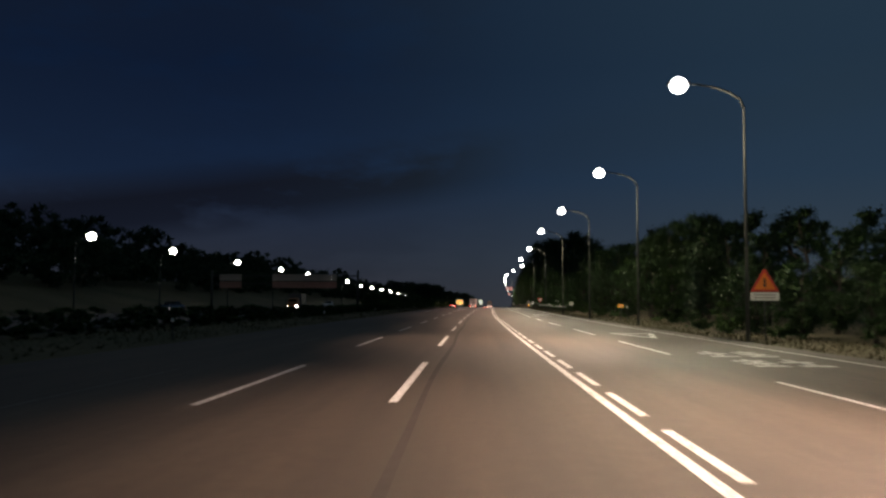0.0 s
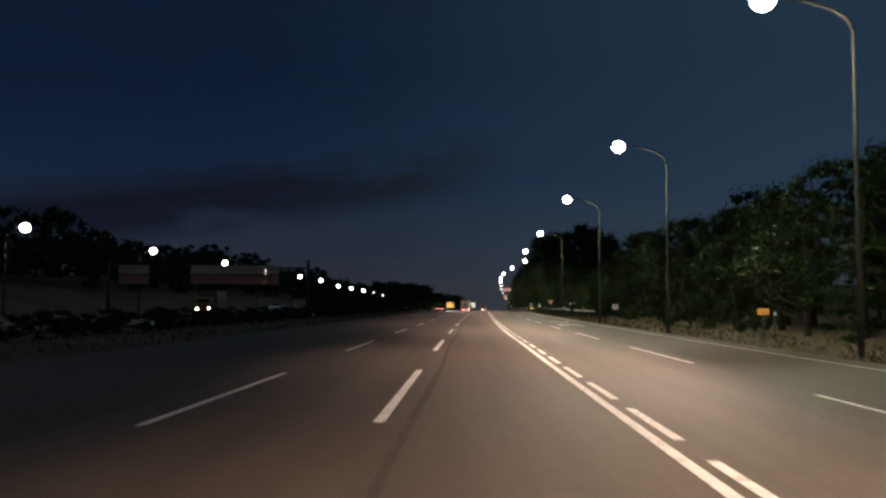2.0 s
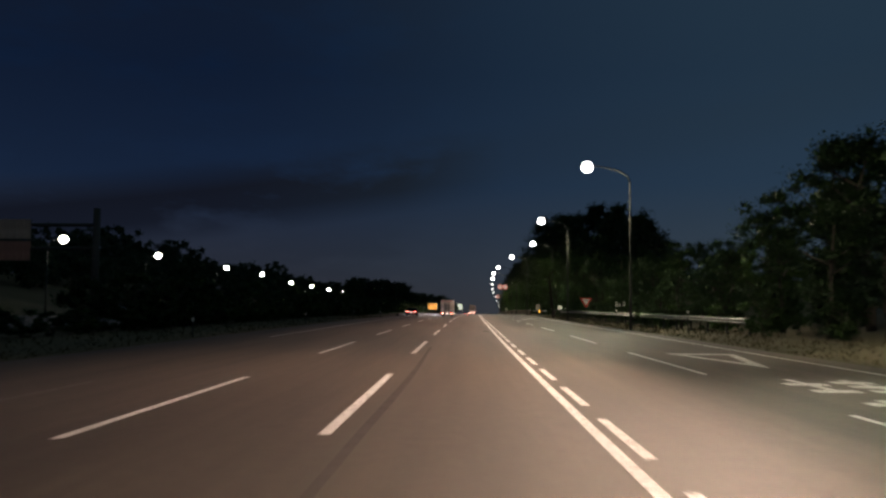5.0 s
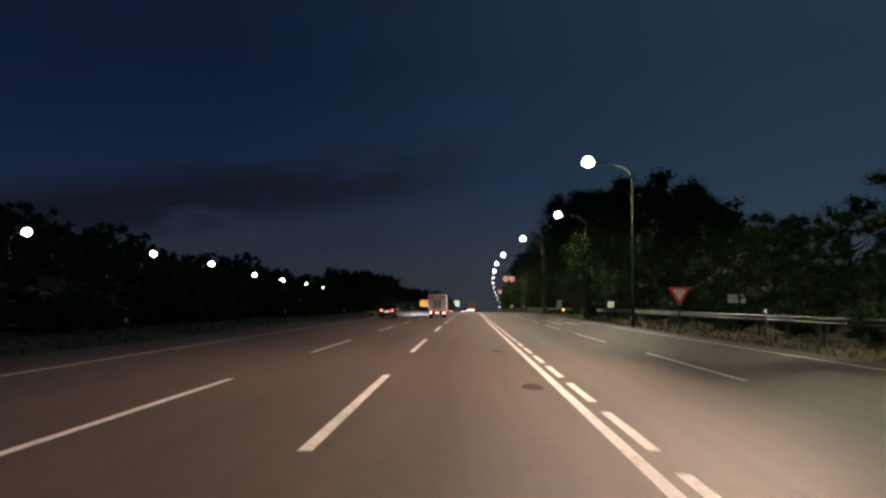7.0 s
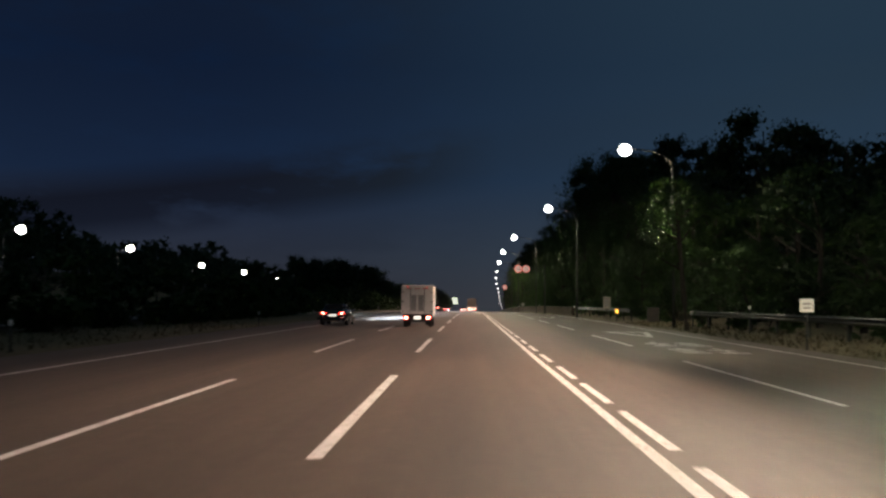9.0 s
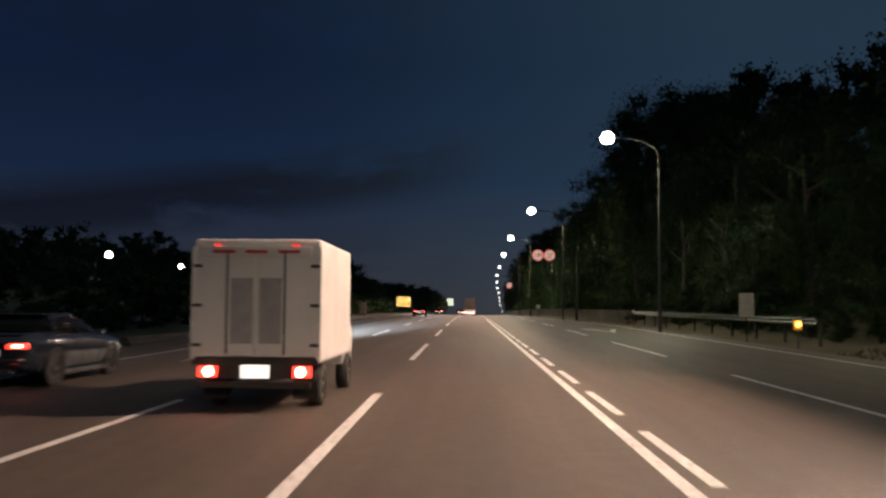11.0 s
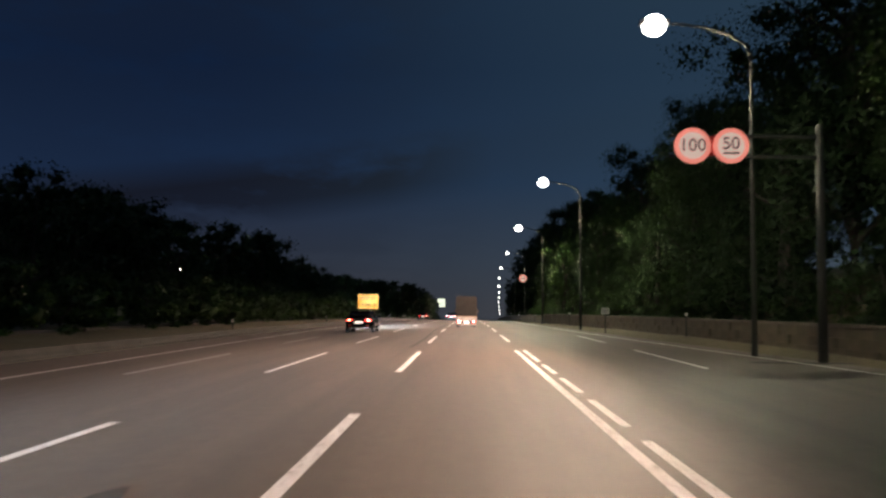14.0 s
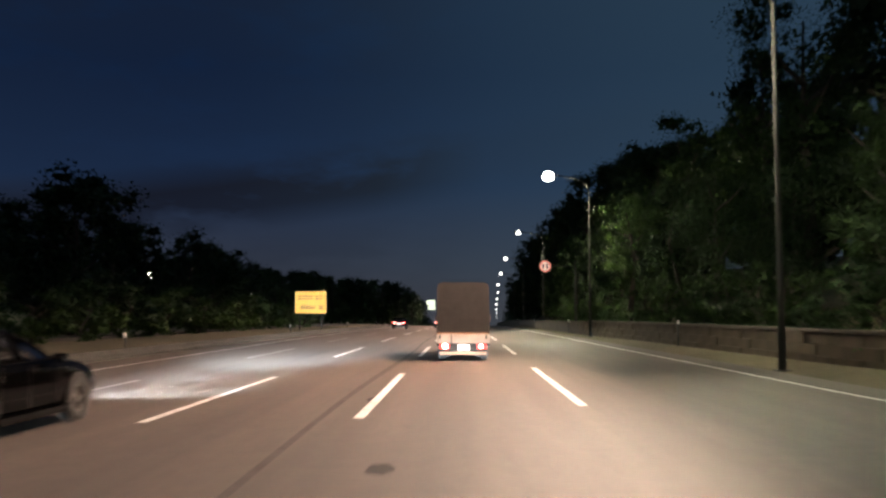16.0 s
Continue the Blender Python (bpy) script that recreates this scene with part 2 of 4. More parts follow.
M_RIM = worn("alloy_rim", (0.20, 0.19, 0.18), 0.30, 0.9, spread=0.1)
M_CARBLACK = worn("black_car_paint", (0.0014, 0.0013, 0.0014), 0.12, 0.0, spread=0.1, bump=0.0, Coat_Weight=0.0, Specular_IOR_Level=0.025)
M_CARGREY = worn("dark_blue_car_paint", (0.030, 0.038, 0.055), 0.2, 0.4, spread=0.1, bump=0.0, Coat_Weight=0.8)
M_CARWHITE = worn("white_car_paint", (0.60, 0.60, 0.60), 0.25, 0.0, spread=0.08, bump=0.0, Coat_Weight=0.6)
M_GLASS = Mat("dark_car_glass", (0.004, 0.004, 0.005), 0.08, 0.0, Specular_IOR_Level=0.12).m
M_CHROME = Mat("chrome", (0.75, 0.75, 0.76), 0.12, 1.0).m
M_TAIL = glow("lit_tail_lamp", (1.0, 0.03, 0.018), 5.0)
M_TAILHOT = glow("lit_tail_bulb", (1.0, 0.50, 0.36), 16.0)
M_TAILDIM = glow("tail_lamp_lens", (0.7, 0.03, 0.02), 1.5)
# plate lamps are not built; their light is put into the plates as emission
M_PLATEGLOW = glow("glowing_number_plate", (1.0, 0.93, 0.84), 1.0)
M_HEADLAMP = glow("lit_headlamp", (1.0, 0.93, 0.80), 30.0)
M_SIGNLIT = glow("lit_sign_face", (0.92, 1.0, 0.78), 0.9)
M_LED = glow("amber_marker_lamp", (1.0, 0.55, 0.08), 5.0)
M_LIMIT_RING = glow("lit_red_ring", (1.0, 0.30, 0.23), 0.55)
M_LIMIT_FACE = glow("lit_sign_disc", (1.0, 0.70, 0.60), 0.40)
M_REFLECTOR = worn("reflector_lens", (0.85, 0.85, 0.82), 0.3, spread=0.03)


# ---- builders ----
def mesh_of(name, verts, faces, material, smooth=False):
    me = bpy.data.meshes.new(name)
    me.from_pydata([tuple(v) for v in verts], [], [tuple(f) for f in faces])
    me.materials.append(material)
    if smooth:
        me.polygons.foreach_set("use_smooth", [True] * len(me.polygons))
    me.update()
    return me


def part(name, shape, material, parent, label="", m=None, smooth=False):
    """Links a bmesh or a mesh as one mesh object under a thing or under a part."""
    if isinstance(shape, bmesh.types.BMesh):
        me = bpy.data.meshes.new(name)
        bmesh.ops.recalc_face_normals(shape, faces=shape.faces)
        shape.to_mesh(me)
        shape.free()
        me.materials.append(material)
        if smooth:
            # round sides, flat end faces
            me.polygons.foreach_set("use_smooth", [len(f.vertices) <= 4 for f in me.polygons])
    else:
        me = shape
    ob = new(name, me)
    ob.parent = parent
    if m is not None:
        ob.matrix_basis = m
    if label:
        tagged(ob, label)
    return ob


def thing(name, m, label, category, group="", kind=""):
    ob = new(name)
    ob.empty_display_size = 0.3
    ob.matrix_basis = m
    return tagged(ob, label, category, group, kind)


def box(size, centre=(0, 0, 0), bevel=0.0, segments=2, bm=None):
    own = bm is None
    b = bmesh.new()
    bmesh.ops.create_cube(b, size=1.0)
    bmesh.ops.scale(b, vec=size, verts=b.verts)
    if bevel:
        bmesh.ops.bevel(b, geom=b.edges[:], offset=bevel, segments=segments, affect="EDGES", profile=0.7)
    bmesh.ops.translate(b, vec=centre, verts=b.verts)
    return b if own else join_into(bm, b)


def join_into(bm, b):
    me = bpy.data.meshes.new("joined")
    b.to_mesh(me)
    b.free()
    bm.from_mesh(me)
    bpy.data.meshes.remove(me)
    return bm


def tube(points, radii, sides=10, caps=True):
    """A tapered tube along points."""
    bm = bmesh.new()
    rings = []
    pts = [Vector(p) for p in points]
    for i, p in enumerate(pts):
        d = (pts[min(i + 1, len(pts) - 1)] - pts[max(i - 1, 0)]).normalized()
        q = d.to_track_quat("Z", "Y")
        r = radii[i]
        rings.append([bm.verts.new(p + q @ Vector((r * math.cos(2 * math.pi * k / sides), r * math.sin(2 * math.pi * k / sides), 0))) for k in range(sides)])
    for a, b in zip(rings, rings[1:]):
        for k in range(sides):
            bm.faces.new((a[k], a[(k + 1) % sides], b[(k + 1) % sides], b[k]))
    if caps:
        bm.faces.new(rings[0][::-1])
        bm.faces.new(rings[-1])
    return bm


def lathe(profile, axis="X", sides=28):
    """A closed profile of (along, radius) turned round an axis."""
    bm = bmesh.new()
    rings = []
    for a, r in profile:
        ring = []
        for k in range(sides):
            c, s = math.cos(2 * math.pi * k / sides) * r, math.sin(2 * math.pi * k / sides) * r
            ring.append(bm.verts.new((a, c, s) if axis == "X" else (c, a, s) if axis == "Y" else (c, s, a)))
        rings.append(ring)
    for a, b in zip(rings, rings[1:] + rings[:1]):
        for k in range(sides):
            bm.faces.new((a[k], a[(k + 1) % sides], b[(k + 1) % sides], b[k]))
    return bm


def disc(radius, thick, y=0.0, sides=36, x=0.0, z=0.0):
    """A round plate that faces along y."""
    b = bmesh.new()
    bmesh.ops.create_cone(b, cap_ends=True, segments=sides, radius1=radius, radius2=radius, depth=thick)
    bmesh.ops.rotate(b, cent=(0, 0, 0), matrix=Matrix.Rotation(math.pi / 2, 3, "X"), verts=b.verts)
    bmesh.ops.translate(b, vec=(x, y, z), verts=b.verts)
    return b


def plate(outline, thick, y=0.0, bevel=0.0):
    """A flat plate with an outline of (x, z) that faces along y."""
    b = bmesh.new()
    f = b.faces.new([b.verts.new((x, y, z)) for x, z in outline])
    r = bmesh.ops.extrude_face_region(b, geom=[f])
    bmesh.ops.translate(b, vec=(0, thick, 0), verts=[v for v in r["geom"] if isinstance(v, bmesh.types.BMVert)])
    if bevel:
        bmesh.ops.bevel(b, geom=b.edges[:], offset=bevel, segments=2, affect="EDGES")
    return b


def rounded(w, h, r, cx=0.0, cz=0.0, n=5):
    out = []
    for qx, qz, a0 in ((1, 1, 0), (-1, 1, 90), (-1, -1, 180), (1, -1, 270)):
        for k in range(n + 1):
            a = radians(a0 + 90 * k / n)
            out.append((cx + qx * (w / 2 - r) + r * math.cos(a), cz + qz * (h / 2 - r) + r * math.sin(a)))
    return out


def ribbon(name, s0, s1, u0, u1, h, material, parent, step=4.0, thick=0.0, kind=""):
    """A strip of the road's surface from s0 to s1 between the lines u0 and u1 (numbers or functions of s), with road coordinates as UVs."""
    n = max(2, int((s1 - s0) / step) + 1)
    ss = np.linspace(s0, s1, n)
    ua = np.array([u0(s) if callable(u0) else u0 for s in ss])
    ub = np.array([u1(s) if callable(u1) else u1 for s in ss])
    cols = max(1, int(np.max(ub - ua) / 4.0))
    grid = [np.stack(xyz(ss, ua + (ub - ua) * c / cols, h), -1) for c in range(cols + 1)]
    verts = np.concatenate(grid)
    uvs = np.concatenate([np.stack([ua + (ub - ua) * c / cols, ss], -1) for c in range(cols + 1)])
    faces = [(c * n + i, (c + 1) * n + i, (c + 1) * n + i + 1, c * n + i + 1) for c in range(cols) for i in range(n - 1)]
    if thick:
        k = len(verts)
        low = verts.copy()
        low[:, 2] -= thick
        verts, uvs = np.concatenate([verts, low]), np.concatenate([uvs, uvs])
        faces += [(i + 1, i, k + i, k + i + 1) for i in range(n - 1)]
        faces += [(cols * n + i, cols * n + i + 1, k + cols * n + i + 1, k + cols * n + i) for i in range(n - 1)]
        faces += [(c * n, k + c * n, k + (c + 1) * n, (c + 1) * n) for c in range(cols)]
        faces += [((c + 1) * n - 1, (c + 2) * n - 1, k + (c + 2) * n - 1, k + (c + 1) * n - 1) for c in range(cols)]
    me = mesh_of(name, verts, faces, material)
    layer = me.uv_layers.new(name="road")
    idx = np.empty(len(me.loops), dtype=np.int32)
    me.loops.foreach_get("vertex_index", idx)
    layer.data.foreach_set("uv", uvs[idx].astype(np.float32).ravel())
    ob = new(name, me)
    ob.parent = parent
    if kind:
        tagged(ob, kind=kind)
    return ob


# ---- ground, roads and their paint ----
def right_edge(s):
    return float(np.interp(s, [-60, 100, 160, 195, 225, 260, 285, 305, 315, 330, 345, 360, 385, 420, 1500], [12.4, 12.4, 12.45, 12.05, 12.35, 12.85, 13.05, 13.0, 12.5, 11.25, 10.2, 9.45, 8.95, 8.7, 8.6]))


def left_edge(s):
    return float(np.interp(s, [-60, 300, 400, 1500], [-8.3, -8.25, -9.4, -9.4]))


def shoulder(s):
    return right_edge(s) + 1.25


def wood_top(s):
    """The height of the wooded bank's skyline on the right."""
    return float(np.interp(s, [0, 45, 75, 110, 160, 182, 205, 235, 255, 280, 300, 320, 346, 358, 368, 385, 407, 440, 500, 700, 1500],
                           [6, 6.5, 10, 12.3, 12, 7.8, 9.0, 10.2, 12, 15, 20, 25.5, 26.5, 21, 18, 20, 21.5, 22.5, 25, 22, 20]))


def ground_height(s, u):
    n = 0.12 * noise.noise((s * 0.09, u * 0.11, 1.7)) + 0.35 * noise.noise((s * 0.02, u * 0.03, 5.1))
    edge = shoulder(s)
    if u > edge:
        bank = min(max((u - edge - 4.0) / 22.0, 0.0), 1.0)
        return -0.10 + 0.2 * min((u - edge) / 2.5, 1) + bank * 0.52 * max(wood_top(s) - 8.5, 0.0) + n * min((u - edge) / 3.0, 1.0)
    if u > -11.5:
        return -0.12
    if u > -18.0:
        return -0.10 + 0.3 * min((-11.5 - u) / 5.0, 1.0) + n * 0.4
    if u > -44.0:
        return 0.22
    rise = min(max((-50.0 - u) / 28.0, 0.0), 1.0)
    return 0.22 + 7.0 * rise + 4.0 * min(max((-80.0 - u) / 120.0, 0.0), 1.0) + n * min((-44.0 - u) / 4.0, 1.0)


gs = np.concatenate([np.linspace(-400, -60, 8), np.arange(-48, 700, 8.0), np.linspace(710, 1500, 40), [1900, 2600, 3600]])
gu = np.concatenate([[-2500, -1200, -600, -320, -200, -140, -105, -92], np.arange(-84, -43, 4.0), [-43.9, -41, -30, -18.1, -17.9, -16, -14, -12.5, -11.6, -11.4, 0.0, 7.0],
                     [10.55, 10.75, 11.5, 12.6, 14.65, 14.85, 15.4], np.arange(16.2, 46, 2.5), [50, 60, 75, 100, 150, 250, 500, 1200, 2500]])


def beyond(s, u, h):
    x, y, z = xyz(s, u, h)
    over = max(s - 1500.0, 0.0) + min(s + 60.0, 0.0)
    return (float(x) - 0.045 * max(over, 0) * -1, float(y) + over, float(z))


verts = [beyond(s, u, ground_height(s, u)) for s in gs for u in gu]
w = len(gu)
ground = new("ground", mesh_of("ground", verts, [(i * w + j, i * w + j + 1, (i + 1) * w + j + 1, (i + 1) * w + j) for i in range(len(gs) - 1) for j in range(w - 1)], M_SOIL, True))
tagged(ground, "dark verge of soil and dry grass beside the road", "ground", kind="structure")

road = ribbon("road", -50, 1480, -11.2, shoulder, 0.0, M_ASPHALT, None, thick=0.3)
tagged(road, "worn brown-grey asphalt motorway carriageway with white lane lines", "road", kind="structure")
road_opposite = ribbon("road_opposite", -50, 1480, -41.0, -19.0, 0.38, M_ASPHALT_FAR, None, thick=0.3)
tagged(road_opposite, "dark asphalt carriageway of the opposite direction", "road", kind="structure")

PAINT_H = 0.005


def dash(s, length, u, width, parent=road, material=None, name="lane_dash"):
    x0, x1 = u - width / 2, u + width / 2
    return ribbon(name, s, s + length, x0, x1, PAINT_H, material or M_PAINT, parent, step=6.0)


LINE_STARTS = [-24.9, -4.9, 15.1, 35.5, 54.9, 75.1, 95.5, 115.7, 135.5, 155.3, 174.7, 196.5, 215.7, 235.5, 255.6, 275.4, 297.2, 316.2, 334.3, 354.8] + [375.1 + 20 * k for k in range(22)]
for s in LINE_STARTS:
    dash(s, 10.3, 0.0, 0.17)
    dash(s - 0.6, 9.6, -3.2, 0.15)
    if s > 250:
        dash(s - 1.6, 9.4, -6.3, 0.14, material=M_PAINT_DULL)
    elif s < 135:
        dash(s - 1.6, 9.0, -6.1, 0.10, material=M_PAINT_FAINT)
for s in (-9, 9.0, 30.2, 49.0, 69.0, 88.2, 107.8, 126.8, 145.4, 164.8, 183.3, 201.8, 220.9, 240.2, 258.2, 277.4, 297.0, 318.6, 337.2):
    dash(s, 10.6, float(np.interp(s, [60, 100, 155, 183, 205, 225, 260, 278, 297, 319, 337], [7.94, 7.87, 7.85, 7.69, 7.66, 7.80, 7.98, 8.02, 8.14, 8.34, 8.4])), 0.14)


def solid_u(s):
    return float(np.interp(s, [84, 93, 102, 120, 146, 158, 200, 212, 250], [3.60, 3.54, 3.51, 3.54, 3.56, 3.60, 3.60, 3.57, 3.60]))


for k in range(-8, 62):
    s = float(np.interp(k, [-8, 0, 7, 15, 25, 29, 34, 38, 48, 53, 60, 62], [-21.5, 18.5, 53.5, 93.0, 145.8, 165.3, 188.2, 206.4, 258.7, 282.1, 316.1, 326.0]))
    dash(s, 3.5, solid_u(s) + 0.31, 0.15, name="short_dash")
dash(325.0, 3.3, 3.92, 0.15, name="short_dash")
for k in range(24):
    dash(336.8 + 20.0 * k, 11.0, 3.77, 0.17)
for name, s0, s1, u, width in (("solid_line", -48, 328.2, solid_u, 0.16), ("edge_line", -48, 900, right_edge, 0.14), ("edge_line", 150, 900, left_edge, 0.13)):
    ribbon(name, s0, s1, lambda s, u=u, width=width: u(s) - width / 2, lambda s, u=u, width=width: u(s) + width / 2, PAINT_H, M_PAINT, road)


def road_polygon(name, points, material, h=PAINT_H):
    """A flat painted figure on the road from (s, u) corners."""
    v = [tuple(float(c) for c in xyz(s, u, h)) for s, u in points]
    ob = new(name, mesh_of(name, v, [tuple(range(len(v)))], material))
    ob.parent = road
    return ob


def give_way_mark(s, u, length=7.6, width=2.5):
    """A give-way triangle outline, its point towards the traffic."""
    t, half = 0.28, width / 2
    road_polygon("triangle_base", [(s + length, u - half), (s + length, u + half), (s + length - 0.75, u + half - 0.12), (s + length - 0.75, u - half + 0.12)], M_PAINT_WORN)
    for side in (-1, 1):
        road_polygon("triangle_side", [(s, u), (s + length - 0.76, u + side * (half - 0.12)), (s + length - 0.76, u + side * (half - 0.12 - t * 1.2)), (s + 1.9, u)][::side], M_PAINT_WORN)


def worn_word(s, u):
    """Worn lettering on the lane that can no longer be read: rows of plain bars."""
    for ds, du, n in ((0.0, -0.62, 3), (0.0, 0.62, 2), (4.6, -0.62, 2), (4.6, 0.62, 3)):
        for k in range(n):
            a = s + ds + k * 3.2 / n
            road_polygon("letter_bar", [(a, u + du - 0.48), (a, u + du + 0.46), (a + 0.62, u + du + 0.46), (a + 0.62, u + du - 0.48)], M_PAINT_WORN)
        road_polygon("letter_bar", [(s + ds, u + du - 0.08), (s + ds, u + du + 0.12), (s + ds + 3.2, u + du + 0.12), (s + ds + 3.2, u + du - 0.08)], M_PAINT_WORN, PAINT_H + 0.003)


for s in (44.0, 129.4, 229.5, 282.4):
    give_way_mark(s, 10.35)
for s, u in ((24.4, 10.15), (117.6, 9.95), (216.4, 9.75)):
    worn_word(s, u)


def stain(s, u, length, width, seed):
    rnd = random.Random(seed)
    pts = [(s + length * math.sin(a) * rnd.uniform(0.75, 1.1), u + width * math.cos(a) * rnd.uniform(0.8, 1.1)) for a in [2 * math.pi * k / 14 for k in range(14)]]
    return road_polygon("tar_stain", pts, M_TAR, 0.003)


# tar stains; the fourth is just a dark band across the edge line
for i, (s, u, a, b) in enumerate(((350.3, 0.75, 0.35, 0.16), (357.9, -0.05, 0.5, 0.14), (175.7, 2.85, 0.5, 0.22), (321.6, 12.1, 0.55, 1.9), (163.0, 3.1, 0.7, 0.22), (88.6, 1.5, 0.3, 0.10), (301.0, -1.4, 1.0, 0.2))):
    stain(s, u, a, b, i)
# a sealed joint along the lane
ribbon("joint_seal", -40, 140, lambda s: 0.42 + 0.05 * math.sin(s * 0.21), lambda s: 0.55 + 0.06 * math.sin(s * 0.21 + 0.4), 0.003, M_SEAL, road)
ribbon("joint_seal", 330, 600, lambda s: -0.62 + 0.08 * math.sin(s * 0.17), lambda s: -0.47 + 0.09 * math.sin(s * 0.17 + 0.5), 0.003, M_SEAL, road)


# ---- street lamps ----
def street_lamp(m, height, reach, lens, label, group, watts=0.0, tilt=20.0, cone=96.0, along=4.0, bulb=0.5, spill=0.0, verge=0.0):
    """A tapered pole with a curved arm that reaches reach metres to the road, and a lit head. Its base is the origin, its arm goes to -x."""
    lamp = thing("street_lamp", m, label, "street lamp", group)
    arm = 1 if reach > 0 else -1
    r = abs(reach)
    top = height - 1.1
    part("pole", tube([(0, 0, 0.02), (0, 0, 3), (0, 0, top * 0.6), (0, 0, top)], [0.105, 0.095, 0.075, 0.055], 12), M_POLE, lamp, smooth=True)
    part("base_plate", box((0.42, 0.42, 0.04), (0, 0, 0.02), 0.008), M_STEEL, lamp)
    pts = [(0, 0, top)] + [(-arm * (r - 0.25) * (1 - math.cos(a)) * 1.0, 0, top + 1.15 * math.sin(a)) for a in (0.35, 0.7, 1.05, 1.35, 1.57)]
    part("arm", tube(pts, [0.062, 0.058, 0.054, 0.05, 0.046, 0.042], 10), M_POLE, lamp, smooth=True)
    part("lamp_head", box((1.05, 0.40, 0.16), (-arm * r, 0, height + 0.09), 0.055, 3), M_HEAD, lamp, smooth=False)
    # the lens is an oversized globe under the head, with the lamp's glare built in
    b = bmesh.new()
    bmesh.ops.create_uvsphere(b, u_segments=32, v_segments=16, radius=bulb)
    bmesh.ops.scale(b, vec=(1.04, 0.90, 0.92), verts=b.verts)
    bmesh.ops.translate(b, vec=(-arm * r, 0, height - 0.02), verts=b.verts)
    part("lens", b, lens, lamp, "glowing white globe, lens and its glare in one", smooth=True)
    if watts:
        # the lens throws its light over the lanes, and two weaker shares up and down the near lane and the verge
        # the lane share is aimed and tinted to replace the driver's missing headlamps
        shares = [("lane_light", watts, 0.0, arm * tilt, cone, along)]
        if verge:
            shares += [("verge_light", verge, pitch, -arm * 20.0, 100.0, 1.0) for pitch in (-50.0, 50.0)]
        for name, power, pitch, lean, spread, stretch in shares:
            d = bpy.data.lights.new(name, "SPOT")
            d.energy, d.color, d.spot_size, d.spot_blend, d.shadow_soft_size = power, SIDE_TINT if name == "verge_light" else LANE_TINT, radians(spread), 1.0, 0.35
            o = new(name, d)
            o.parent = lamp
            o.matrix_basis = pose(-arm * r, 0, height - 0.42, pitch, lean, 0) @ Matrix.Diagonal((1.0, stretch, 1.0, 1.0))
    if spill:
        d = bpy.data.lights.new("side_light", "SPOT")
        d.energy, d.color, d.shadow_soft_size, d.spot_size, d.spot_blend = spill, SIDE_TINT, 0.3, radians(165), 0.5
        o = new("side_light", d)
        o.parent = lamp
        o.matrix_basis = pose(-arm * r, 0, height - 0.85, 0, -arm * 42.0, 0)
    return lamp


LAMP_S = [12.5, 42.67, 73.08, 100.07, 128.41, 168.86, 208.29, 245.71, 283.53, 325.28, 367.32, 408.58, 453.14, 497.99, 545.35, 601.0, 652.8, 703.0, 755.0, 805.0, 855.0, 905.0]
LAMP_U = [11.1, 11.21, 11.53, 10.87, 10.42, 10.57, 10.34, 11.88, 10.1, 8.36, 7.95, 8.21, 8.63, 9.04, 9.95, 11.26, 12.3, 12.6, 12.6, 12.6, 12.6, 12.6]
LAMP_H = [12.2, 12.24, 12.45, 12.10, 12.00, 11.88, 11.70, 11.73, 11.84, 11.79, 12.14, 12.24, 12.18, 12.03] + [12.0] * 8
LAMP_LENS = ((430, M_LAMP), (690, M_LAMP_DIM), (2000, M_LAMP_LAST))
for s, u, top in zip([-18.0] + LAMP_S, [11.1] + LAMP_U, [12.0] + LAMP_H):
    reach = 3.4 if 300 < s < 340 else 3.1
    base = ground_height(s, u + reach)
    near = s < 470
    watts = LAMP_WATTS * float(np.interp(s, [55, 75, 130, 200, 283, 325, 367, 408], [2.2, 1.85, 1.8, 1.85, 1.75, 2.1, 2.8, 3.2])) if s < 660 else 0.0
    street_lamp(at(s, u + reach, base), top - base, reach, next(m for end, m in LAMP_LENS if s < end), "tall grey street lamp with a curved arm, lit white", "street lamps along the road", watts,
                tilt=math.degrees(math.atan2(u - float(np.interp(s, [110, 128, 283, 325, 367], [3.6, 0.8, -0.4, -1.2, -3.0])), 11.6)), cone=float(np.interp(s, [105, 128, 283, 325, 367], [45, 50, 48, 58, 68])), along=7.0 if 120 < s < 390 else 4.0, bulb=0.42 if s < 430 else 0.28, spill=(1900.0 if s < 240 else 1700.0 if s < 340 else 2200.0) if near else 0.0, verge=(7800.0 if s < 60 else 5600.0 if s < 110 else 6600.0 if s < 240 else 3800.0 if s < 340 else 7000.0) if near else 0.0)
for i, s in enumerate([70.0, 100.3, 130.3, 169.8, 208.4, 241.9, 283.3, 316.5, 353.5, 386.5, 418.5, 451, 486, 520, 555, 590, 625, 660, 695, 730]):
    u = float(np.interp(s, [100, 170, 290, 380, 500], [-43.0, -45.7, -48.0, -50.0, -50.0]))
    base = ground_height(s, u - 1.9)
    street_lamp(at(s, u - 1.9, base), (9.25 if s < 350 else 8.5) - base, -1.9, M_LAMP_FAR, "grey street lamp lit warm white beside the opposite carriageway", "street lamps of the opposite carriageway", 220.0 if s < 400 else 0.0)


